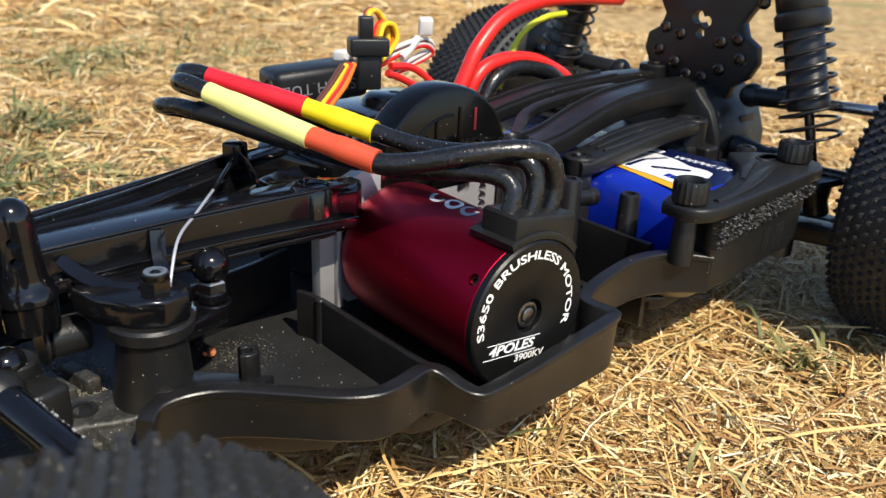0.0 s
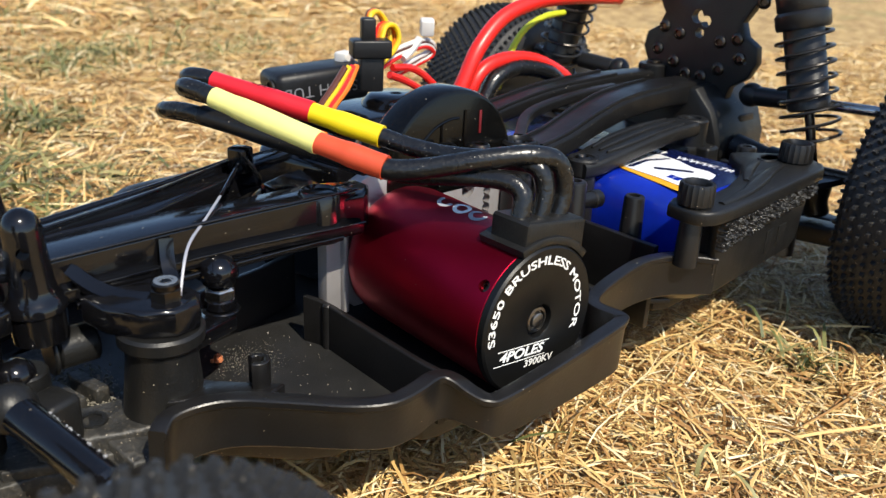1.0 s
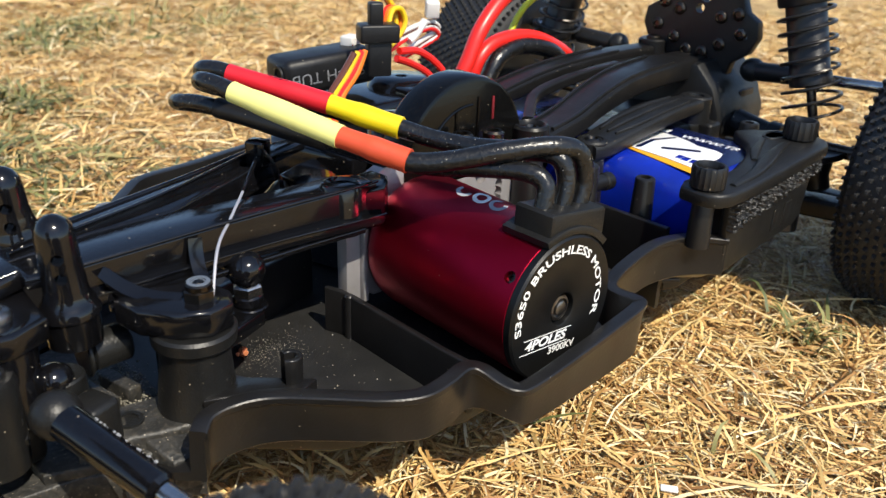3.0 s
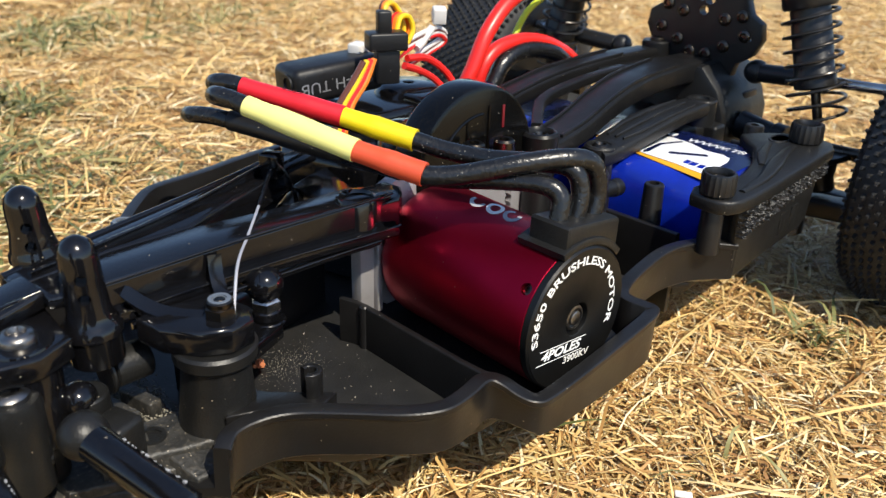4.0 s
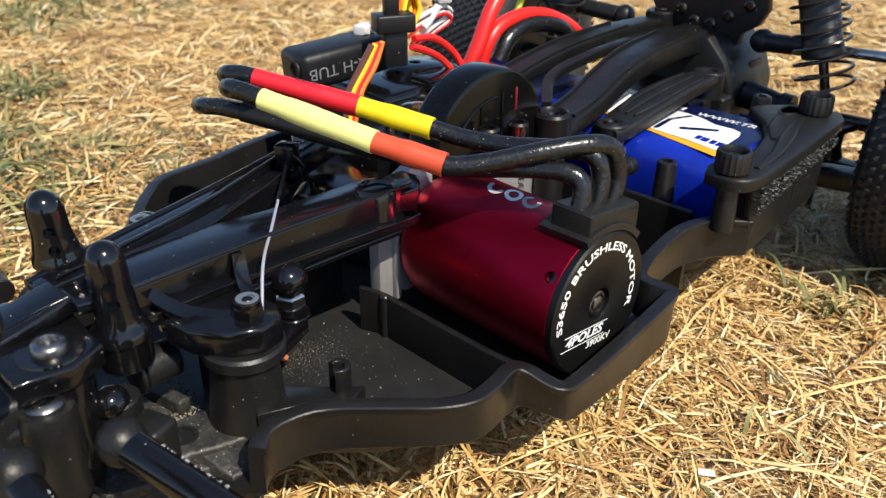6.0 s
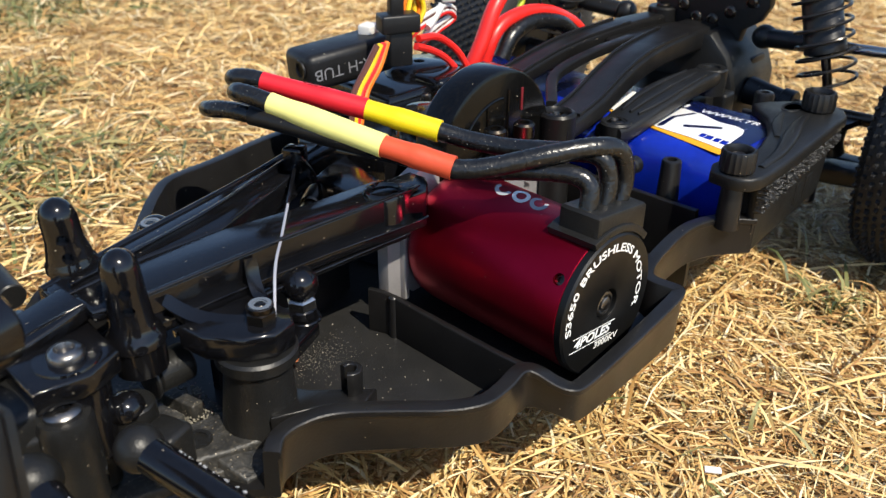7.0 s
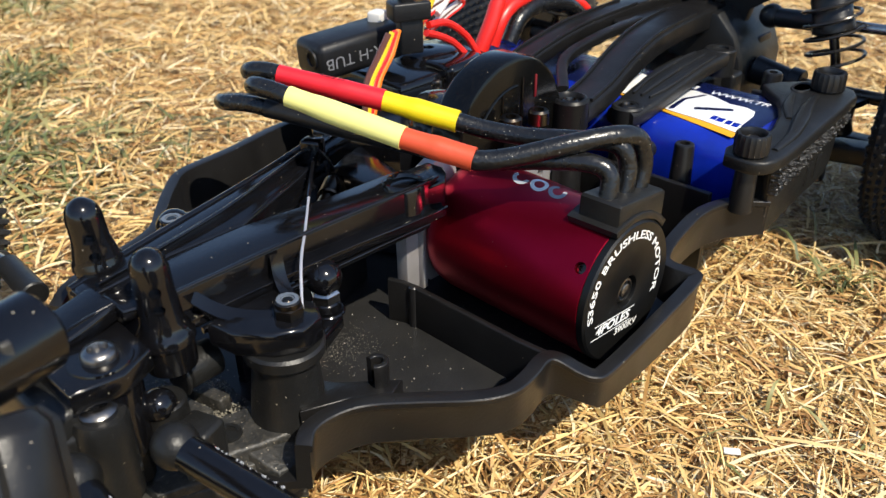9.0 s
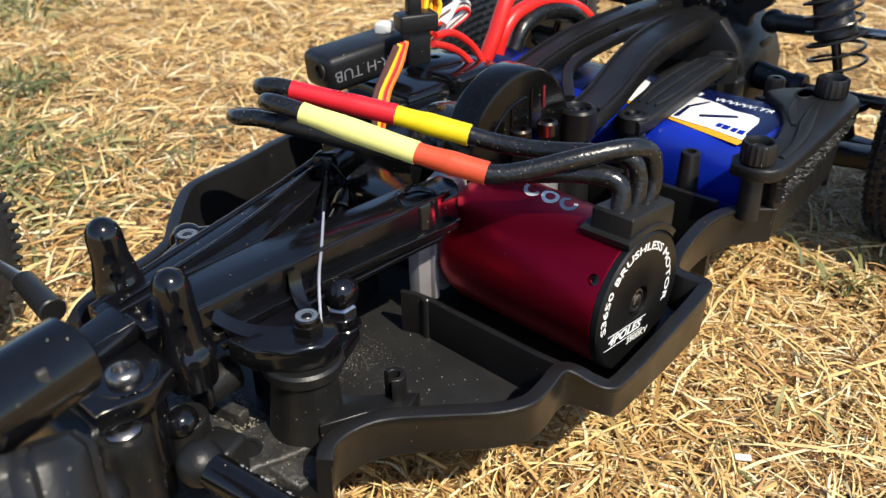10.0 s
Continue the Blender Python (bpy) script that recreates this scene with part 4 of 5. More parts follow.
bm = bmesh.new()
lathe(bm, (-26.6, 47.2, 58), (0, 0, 1), [(0, 5.2), (11.0, 5.2), (12.0, 4.7), (12.2, 4.1), (11.2, 3.5), (9.0, 3.3), (9.0, 0)], 28)
part("boss", bm, GLOSS, deck)
fastener(deck, (-26.6, 47.2, 66.9), 2.7, 2.0, DARKSTEEL)
# rounded beads added along the moulded edges to draw their thin sun highlights
for line, r in (([(-88, 49.2, 66.6), (-57, 46.6, 68.4), (-40, 44.4, 69.4), (-24, 42.6, 70.1), (-18.6, 43.5, 69.8)], 0.4),
                ([(-86, 47.4, 60.2), (-57, 44.7, 61.6), (-40, 42.6, 62.2), (-24, 40.8, 62.2), (-17.4, 41.6, 61.6)], 0.36),
                ([(-84, 47.0, 57.0), (-57, 44.6, 58.2), (-40, 42.6, 59.2), (-24, 41.2, 59.6)], 0.3),
                ([(-96, 64.0, 66.2), (-80, 66.0, 67.5), (-62, 68.6, 68.9), (-44, 73.4, 70.3), (-27, 78.8, 71.5)], 0.34),
                ([(-110, 57.2, 63.0), (-103, 57.0, 64.4), (-97, 56.6, 65.4)], 0.34)):
    bm = bmesh.new()
    tube(bm, line, r, 10, 4)
    part("edge_bead", bm, GLOSS, deck)
# steering post plate
bm = bmesh.new()
slab(bm, [(-84, 45.5), (-82, 40), (-77, 33.5), (-71.5, 30.5), (-66, 31.5), (-63.5, 36), (-64.5, 41), (-66.5, 46)], 52.5, 58.6, bev=1.0, top=lambda u, v: 0.25 * max(0, v - 41))
part("post_plate", bm, GLOSS, deck)


def fin(a, b, c, thick):
    """A thin three-cornered web between three points, its free edge hollowed."""
    a, b, c = Vector(a), Vector(b), Vector(c)
    nrm = (b - a).cross(c - a).normalized() * thick / 2
    edge = [a]
    for k in range(9):
        t = k / 8
        edge.append(b.lerp(c, t) + (a - (b + c) / 2) * 0.42 * math.sin(math.pi * t))
    bm = bmesh.new()
    lo, hi = [bm.verts.new(p - nrm) for p in edge], [bm.verts.new(p + nrm) for p in edge]
    n = len(edge)
    for k in range(n):
        bm.faces.new((lo[k], lo[(k + 1) % n], hi[(k + 1) % n], hi[k]))
    for k in range(1, n - 1):
        bm.faces.new((lo[0], lo[k + 1], lo[k]))
        bm.faces.new((hi[0], hi[k], hi[k + 1]))
    return bm


part("web", fin((-66.0, 46.6, 57.5), (-65.2, 46.4, 67.0), (-67.4, 36.4, 59.0), 3.0), GLOSS, deck)
part("web", fin((-80.0, 46.6, 57.0), (-84.5, 48.2, 64.8), (-73.6, 38.2, 59.0), 3.4), GLOSS, deck)


def lock_nut(parent, x, y, z, r=3.3, h=4.0):
    bm = bmesh.new()
    lathe(bm, (x, y, z), (0, 0, 1), [(0, r), (h * 0.62, r), (h * 0.7, r * 0.82)], 6)
    lathe(bm, (x, y, z + h * 0.68), (0, 0, 1), [(0, r * 0.84), (h * 0.25, r * 0.84), (h * 0.32, r * 0.72), (h * 0.32, r * 0.5), (h * 0.1, r * 0.45), (h * 0.1, 0)], 20)
    nut = part("lock_nut", bm, DARKSTEEL, parent, "dark steel lock nut")
    bm = bmesh.new()
    lathe(bm, (x, y, z + h * 0.95), (0, 0, 1), [(0, r * 0.74), (0.35, r * 0.70), (0.35, r * 0.46), (-0.6, r * 0.44)], 20)
    part("insert", bm, INSERT, nut, "grey nylon insert")
    bm = bmesh.new()
    rod(bm, (x, y, z + 1), (x, y, z + h * 0.95 + 0.2), r * 0.42)
    part("stud", bm, DARKSTEEL, nut)
    return nut


lock_nut(deck, -70.3, 36.6, 58.4)
lock_nut(deck, -67.4, 85.2, 58.6)
bm = bmesh.new()
slab(bm, [(-90, 76), (-80, 80), (-74, 88), (-68, 91), (-63, 89), (-62, 82), (-64, 76)], 52.5, 58.6, bev=1.0)
part("post_plate", bm, GLOSS, deck)


def body_post(x, y, lo, hi, lean, foot=1.0):
    """A rounded upright post with pin holes, on a flared foot."""
    post = thing("body_post", (x, y, lo), "rounded glossy black body post with two pin holes", "body post", "front body posts")
    ax = Vector((lean[0], lean[1], 1)).normalized()
    h = hi - lo
    bm = bmesh.new()
    lathe(bm, (x, y, lo), ax, [(0, 5.2 * foot), (6.0, 5.4 * foot), (6.5, 5.9 * foot), (8.0, 5.8 * foot), (8.8, 5.2 * foot), (9.8, 4.6), (11.5, 4.2), (h - 9, 3.85), (h - 4.2, 3.75), (h - 2.4, 3.35), (h - 1.1, 2.45), (h - 0.3, 1.2), (h, 0)], 28)
    view = Vector((-0.40, -0.90, 0.12)).normalized()
    bores = []
    for k in (8.4, 12.4):
        c = Vector((x, y, lo)) + ax * (h - k)
        bores.append((c + view * 1.2, c + view * 8, 1.15))
    part("shaft", bored(bm, bores), GLOSS, post)
    return post


body_post(-90.5, 50.0, 51.0, 78.2, (-0.045, -0.02))
body_post(-91.2, 72.6, 59.0, 81.4, (-0.06, 0.0), 0.9)

bm = bmesh.new()
beam(bm, [(-118, 60, 61.6), (-108, 60, 63.4), (-97, 61, 65.6)], lambda t: 12 - 2 * t, 4, 0.9)
part("nose_rail", bm, GLOSS, deck)

bulk = thing("front_bulkhead", (-106, 55, 28), "dusty black plastic front bulkhead with bolted bosses", "bulkhead")
bm = bmesh.new()
lathe(bm, (-105, 48, 40), (0, 0, 1), [(0, 6.2), (19.9, 6.6), (21.4, 6.0), (21.4, 0)], 28)
part("boss", bm, GLOSS, bulk)
bm = bmesh.new()
slab(bm, [(-114, 42), (-104, 40.6), (-97, 44), (-96, 60), (-104, 72), (-114, 72)], 56, 61, bev=0.8)
part("top_plate", bm, GLOSS, bulk)
fastener(bulk, (-105, 48, 61.3), 3.4, 2.2, WORNSTEEL, label="worn steel hexagon bolt")
fastener(bulk, (-104.5, 63, 61.0), 3.4, 2.2, WORNSTEEL, label="worn steel hexagon bolt")
bm = bmesh.new()
ball(bm, (-97.5, 45.0, 47.0), 3.7, 20, 12, 0.9)
part("pivot_ball", bm, GLOSS, bulk)
bm = bmesh.new()
rod(bm, (-96, 46, 36), (-96, 46, 47), 5.0, 4.6)
part("pivot_post", bm, MATTE, bulk)
bm = bmesh.new()
box(bm, (-110, 58, 44), (18, 30, 26), 2)
part("gearbox", bm, MATTE, bulk)
bm = bmesh.new()
rod(bm, (-88, 52, 46), (-80, 52, 46), 4.2)
rod(bm, (-89.5, 52, 46), (-88.4, 52, 46), 5.0)
part("axle_stub", bm, MATTE, bulk)

hinge = thing("arm_hinge", (-110, 44, 30), "black plastic suspension arm hinge with a button-head bolt", "arm hinge")
bm = bmesh.new()
lathe(bm, (-110, 43.6, 34), (0.02, -0.05, 1), [(0, 5.6), (18.5, 5.2), (20, 4.7), (20, 0)], 24)
part("boss", bm, MATTE, hinge)
fastener(hinge, (-109.7, 42.7, 53.8), 3.5, 1.8, WORNSTEEL, label="dull steel button-head bolt")
bm = bmesh.new()
beam(bm, [(-113, 46, 52), (-121, 50, 50), (-132, 56, 46)], 9, 8, 1.4)
part("arm", bm, MATTE, hinge)
bm = bmesh.new()
for k in range(3):
    beam(bm, [(-106.2 + 0.2 * k, 39.6, 49 - 4.5 * k), (-104.3, 43.6, 50.4 - 4.5 * k)], 0.9, 1.2, 0.3, smooth=False)
part("rib", bm, MATTE, hinge)

# bellcrank with its ball stud
crank = thing("steering_bellcrank", (-71, 38, 28), "dusty black plastic steering bellcrank on a post", "bellcrank")
bm = bmesh.new()
lathe(bm, (-72, 38.5, 29), (0.02, -0.02, 1), [(0, 9.4), (2.5, 9.0), (4, 8.4), (17, 7.2), (19.5, 7.4), (20.6, 8.6), (23, 8.8), (23.6, 8.2), (23.6, 0)], 36)
part("post", bm, MATTE, crank)
bm = bmesh.new()
beam(bm, [(-69, 38, 50.4), (-62, 41, 49.4), (-55.2, 44.4, 48.2)], lambda t: 11 - 2.5 * t, 4, 0.9)
part("arm", bm, GLOSS, crank)
bm = bmesh.new()
beam(bm, [(-72, 38, 34.2), (-82, 40, 34), (-96, 44, 34.4)], lambda t: 15 - 4 * t, 5, 0.9)
part("lower_arm", bm, DUSTY, crank)
bm = bmesh.new()
lathe(bm, (-86, 41, 34.0), (0, 0, 1), [(0, 3.0), (0.5, 2.9), (0.5, 2.0), (0.1, 2.0), (0.1, 0)], 18)
part("hole_rim", bm, MATTE, crank)
bm = bmesh.new()
rod(bm, (-55.0, 44.2, 48.0), (-55.0, 44.2, 49.0), 4.3)
rod(bm, (-55.0, 44.2, 49.0), (-55.0, 44.2, 51.6), 3.4)
part("spacer", bm, GLOSS, crank)
bm = bmesh.new()
lathe(bm, (-55.0, 44.2, 51.3), (0, 0, 1), [(0, 3.1), (0.4, 3.5), (2.4, 3.5), (2.8, 3.1), (3.6, 2.1), (5.0, 2.1)], 6)
part("ball_stud", bm, STEEL, crank, "bright steel ball stud")
link = thing("steering_rod", (-40, 55, 50), "black plastic ball end on a short steering rod", "steering rod")
bm = bmesh.new()
lathe(bm, (-55.0, 44.2, 54.8), (0, 0, 1), [(0, 2.9), (0.4, 3.6), (1.6, 4.1), (3.0, 4.2), (4.4, 3.9), (5.6, 3.0), (6.4, 1.6), (6.7, 0)], 24)
part("ball_cup", bm, GLOSS, link)
bm = bmesh.new()
rod(bm, (-55.0, 44.4, 57.4), (-58, 57, 58.4), 3.5, 3.4)
rod(bm, (-58, 57, 57.6), (-50, 66, 59), 3.2, 3.0)
part("shank", bm, GLOSS, link)
bm = bmesh.new()
rod(bm, (-48, 58.5, 58), (-40, 72, 59), 1.7)
part("thread", bm, STEEL, link)

# dusty base pieces under the linkage
base = thing("linkage_mount", (-82, 46, 28), "dusty ridged black plastic base under the steering links", "steering base")
bm = bmesh.new()
slab(bm, [(-104, 40), (-88, 34), (-78, 30), (-74, 44), (-76, 86), (-106, 82)], 27.9, 30.5, bev=0.5)
part("plate", bm, DUSTY, base)
for k in range(3):
    bm = bmesh.new()
    box(bm, (-92 + 5.4 * k, 53 + 1.5 * k, 32.5), (3.2, 11, 4.6), 0.6, Matrix.Rotation(radians(12), 4, "Z"))
    part("ridge", bm, DUSTY, base)
bm = bmesh.new()
slab(bm, [(-84, 27), (-78, 26), (-75, 33), (-79, 36), (-86, 35)], 24, 31.5, bev=0.7, top=lambda u, v: 0.3 * (v - 30))
part("ramp", bm, DUSTY, base)
bm = bmesh.new()
slab(bm, [(-93, 29), (-86, 26), (-83, 34), (-90, 38)], 22, 28.6, bev=0.7)
part("ramp", bm, DUSTY, base)
bm = bmesh.new()
box(bm, (-94, 37, 40), (7, 8, 10), 1.2, Matrix.Rotation(radians(20), 4, "Z"))
part("hinge_block", bm, MATTE, base)

# steering links towards the near front wheel
for nm, a, b, r, rb in (("track_rod", (-102.6, 29.5, 49.6), (-96.2, 4, 45.5), 3.2, 4.5), ("track_rod", (-119, 36, 48.5), (-118, 8, 42), 3.2, 5.0)):
    t = thing(nm, a, "black plastic turnbuckle link with a ball end and bright threaded rod", "steering link", "front links")
    av, bv = Vector(a), Vector(b)
    bm = bmesh.new()
    ball(bm, av, rb, 22, 14)
    part("ball_end", bm, MATTE, t)
    bm = bmesh.new()
    rod(bm, av.lerp(bv, 0.08), bv, r * 1.05, r * 0.95, 20, 0.8)
    rr = random.Random(11)
    part("shank", bm, GLOSS, t)
    bm = bmesh.new()
    side = (bv - av).normalized().cross(Vector((0, 0, 1))).normalized()
    up = side.cross((bv - av).normalized())
    for k in range(60):
        f = 0.25 + 0.6 * rr.random()
        s = 0.25 + rr.random() * 0.35
        c = av.lerp(bv, f) + (side * -0.65 + up * 0.76).normalized() * (r * 0.98) + up * rr.uniform(-0.7, 0.3) + (bv - av).normalized() * rr.uniform(-0.3, 0.3)
        bmesh.ops.create_icosphere(bm, subdivisions=1, radius=s * 0.5, matrix=Matrix.Translation(c))
    part("scuffs", bm, GREYPRINT, t, "pale scuff marks along the link")
    bm = bmesh.new()
    rod(bm, bv, bv + (bv - av).normalized() * 16, r * 0.62)
    part("thread", bm, STEEL, t)

# zip tie: one strip, grey where lit, black for its unlit upper half
tie = thing("cable_tie", (-50, 56, 60), "thin nylon cable tie with its grey tail standing up", "cable tie")
bm = bmesh.new()
line = glide([(-68.6, 34.4, 59.4), (-63.6, 40.0, 66.6), (-55.1, 49.0, 68.0), (-46.0, 59.0, 68.9)], 8)
tube(bm, line, 0.33, 8, 1, smooth=False)
part("tail", bm, NYLON, tie, "grey translucent tail, its lit lower half")
bm = bmesh.new()
tube(bm, [(-46.0, 59.0, 68.9), (-39.4, 66.0, 70.2), (-32.6, 73.0, 71.9)], 0.5, 8, 6)
part("band", bm, GLOSS, tie)
bm = bmesh.new()
box(bm, (-32.1, 74.0, 71.9), (4.4, 5.2, 6.5), 0.7, Matrix.Rotation(radians(25), 4, "Z"))
part("head", bm, GLOSS, tie)
bm = bmesh.new()
beam(bm, [(-32.6, 73.0, 74.9), (-28.6, 71.0, 67.9), (-27.6, 70.0, 57.9)], 3.6, 1.4, 0.4)
part("band", bm, GLOSS, tie)

# loose crumbs
rng = random.Random(21)
bm = bmesh.new()
rubble(bm, rng, 620, lambda r: Vector((r.gauss(-45, 5), r.gauss(53, 5), 28.1)), 0.18)
rubble(bm, rng, 60, lambda r: Vector((r.uniform(-70, -28), r.uniform(24, 62), 28.15)), 0.4)
alone("grit", bm, GRIT, "pale sand grains on the chassis floor", "grit", kind="stuff")
bm = bmesh.new()
rubble(bm, rng, 700, lambda r: Vector((r.uniform(-97, -77), r.uniform(45, 60), 30.9 + r.uniform(0, 0.5))), 0.5)
rubble(bm, rng, 900, lambda r: Vector((r.gauss(-84, 4), r.gauss(61, 4), 30.9 + r.uniform(0, 0.9))), 0.55)
alone("grit", bm, GRIT, "pale sand grains between the steering parts", "grit", kind="stuff")
bm = bmesh.new()
rubble(bm, rng, 9, lambda r: Vector((r.gauss(-50.5, 0.9), r.gauss(56, 0.9), 28.8 + r.uniform(0, 0.8))), 2.2)
alone("crumb", bm, ORANGE_CRUMB, "small orange crumb on the chassis floor", "crumb")
bm = bmesh.new()
box(bm, (12, -28.5, 5.4), (4.2, 1.9, 0.9), 0.3, Matrix.Rotation(radians(-55), 4, "Z"))
alone("paper_scrap", bm, WHITE, "tiny white scrap lying on the straw", "scrap")

# ---------------------------------------------------------------- rear upper brace
rear = thing("rear_brace", (105, 72, 60), "satin black plastic rear top brace with two arms", "chassis brace")
bm = bmesh.new()
NEAR_ARM = [(42, 50, 68.0), (52, 52, 68.6), (68, 55.5, 69.6), (88, 60.5, 72.4), (110, 64.5, 74.8), (138, 67, 75.6), (166, 69, 74.6)]
FAR_ARM = [(46, 80, 66), (62, 88, 68), (80, 91, 70.4), (106, 92, 73.6), (138, 90, 75.6), (168, 87, 75.6)]
CROSS = [(58, 62, 68.5), (78, 76, 71), (100, 77, 74), (122, 75, 75.6)]
beam(bm, NEAR_ARM, lambda t: 11 + 4 * t, lambda t: 5.5 + 3 * t, 1.4)
part("arm", bm, BRACE, rear)
bm = bmesh.new()
beam(bm, FAR_ARM, lambda t: 11 - 1.5 * t, 5.5, 1.4)
part("arm", bm, BRACE, rear)
bm = bmesh.new()
beam(bm, CROSS, 3.6, 3.5, 0.8)
part("inner_rib", bm, BRACE, rear)
for o in (-1, 1):
    bm = bmesh.new()
    beam(bm, [(x, y + o * (4.4 + 0.016 * (x - 42)), z + 0.9) for x, y, z in NEAR_ARM[1:-1]], 1.1, 2, 0.4)
    part("edge_rib", bm, BRACE, rear)
    bm = bmesh.new()
    beam(bm, [(x, y + o * 4.0, z + 0.8) for x, y, z in FAR_ARM[1:-1]], 1.1, 2, 0.4)
    part("edge_rib", bm, BRACE, rear)
bm = bmesh.new()
slab(bm, [(124, 62), (168, 60), (172, 72), (168, 93), (126, 92), (118, 80)], 68, 72.5, bev=1.2)
part("rear_plate", bm, BRACE, rear)
bm = bmesh.new()
lathe(bm, (45, 50, 62.4), (0, 0, 1), [(0, 5.6), (8.0, 5.6), (8.8, 5.0), (9.0, 4.3), (8.0, 3.6), (6.4, 3.4), (6.4, 0)], 28)
part("boss", bm, BRACE, rear)
fastener(rear, (45, 50, 68.6), 3.0, 2.0, DARKSTEEL)
bm = bmesh.new()
lathe(bm, (164, 87, 70), (0, 0, 1), [(0, 6.2), (7.4, 6.0), (8, 5.4), (8, 0)], 24)
part("boss", bm, BRACE, rear)
fastener(rear, (164, 87, 77.8), 3.0, 1.6, DARKSTEEL)
bm = bmesh.new()
slab(bm, [(52, 36), (58, 36), (66, 60), (62, 67), (52, 67)], 57, 60, "xz", 0.6)
part("strut", bm, BRACE, rear)

# ---------------------------------------------------------------- rear bulkhead and shock tower
tower = thing("shock_tower", (166, 68, 28), "black drilled shock tower plate on the rear gearbox", "shock tower")
CY = 68.0
half = [(0, 58), (9, 58), (14, 66), (16, 74), (22, 78), (25, 84), (24, 90), (19, 93), (17, 98), (22, 106), (34, 112), (38, 118), (36, 124), (28, 126), (16, 118), (8, 112), (0, 110)]
bm = bmesh.new()
slab(bm, [(CY + a, z) for a, z in half] + [(CY - a, z) for a, z in reversed(half[1:-1])], 164, 168.5, "yz", 0.7)
plate = part("plate", bored(bm, [((150, CY + a, z), (180, CY + a, z), r) for a, z, r in ((2.2, 98.2, 2.6), (-1.6, 96.8, 2.2), (0.4, 92.2, 1.9), (-24, 112, 1.8), (26, 112, 1.8), (-20, 84, 0.9), (20, 78, 0.9))]), MATTE, tower)
for a, z in ((-18, 85), (-10, 80), (-9, 90), (-16, 92), (18, 84), (10, 80), (9, 91), (16, 93), (-3, 76), (4, 76), (-24, 106), (22, 105)):
    fastener(plate, (164.2, CY + a, z), 2.4, 1.4, DARKSTEEL, (-1, 0, 0))
bm = bmesh.new()
slab(bm, [(46, 28), (90, 28), (90, 56), (84, 66), (76, 74), (58, 74), (50, 66), (46, 56)], 150, 186, "yz", 2.2)
part("gearbox", bm, MATTE, tower)
# added filler block that keeps the shaded gap under the brace arms dark
bm = bmesh.new()
slab(bm, [(112, 52), (150, 48), (152, 92), (112, 96)], 28, 56, bev=3)
part("gearbox", bm, MATTE, tower)
bm = bmesh.new()
slab(bm, [(47, 48), (57, 46), (58, 62), (55, 65), (48, 63)], 168, 180, "yz", 1.2)
part("arm_mount", bm, MATTE, tower)
bm = bmesh.new()
rod(bm, (164, 46, 52), (164, 30, 50), 5.5, 4.5)
rod(bm, (164, 32, 50), (164, 27, 49.6), 5.8)
part("drive_cup", bm, SLEEVE, tower)
bm = bmesh.new()
box(bm, (146, 50, 42), (8, 12, 26), 1.4)
part("bracket", bm, MATTE, tower)


def shock(flip, label):
    """A coil-over shock absorber leaning outwards."""
    Y = (lambda y: 152 - y) if flip else (lambda y: y)
    top, bot = Vector((159, Y(29.5), 113)), Vector((159, Y(10), 45))
    s = thing("shock_absorber", bot, label, "shock absorber", "rear shock absorbers")
    d = (bot - top).normalized()
    L = (bot - top).length
    bm = bmesh.new()
    lathe(bm, top, d, [(-6, 3.5), (-4, 6.2), (0, 8.0), (1.0, 8.4), (7.5, 8.4), (8.5, 7.8), (8.5, 0)], 26)
    part("cap", bm, TUB, s)
    bm = bmesh.new()
    lathe(bm, top + d * 8.2, d, [(0, 8.4), (1, 9.2), (5, 9.2), (6, 8.6), (6, 6.9)], 30)
    part("collar", bm, TUB, s, "threaded spring collar")
    bm = bmesh.new()
    lathe(bm, top + d * 9, d, [(0, 6.8), (28, 6.8), (28.6, 7.2), (32.4, 7.2), (33, 6.6), (33, 2.4)], 30)
    part("body", bm, TUB, s)
    bm = bmesh.new()
    rod(bm, top + d * 41, bot, 1.7)
    part("piston_rod", bm, DARKSTEEL, s)
    x, y, z = basis(d)
    bm = bmesh.new()
    turns, n = 7.5, 240
    pts = []
    for k in range(n + 1):
        t = k / n
        a = 2 * math.pi * turns * t
        h = 15 + (L - 18 - 15) * t
        pts.append(top + d * h + (x * math.cos(a) + y * math.sin(a)) * (9.2 + 0.5 * t))
    tube(bm, pts, 0.62, 8, 1, smooth=False)
    part("spring", bm, SPRING, s, "dark coil spring")
    bm = bmesh.new()
    lathe(bm, bot - d * 4, d, [(-1, 5), (0, 9.8), (2, 9.8), (3, 6), (8, 4.2), (12, 4.4), (13, 3.5), (13, 0)], 26)
    part("spring_cup", bm, TUB, s)
    return s


shock(False, "black oil shock absorber with a dark coil spring")
shock(True, "black oil shock absorber on the far side")


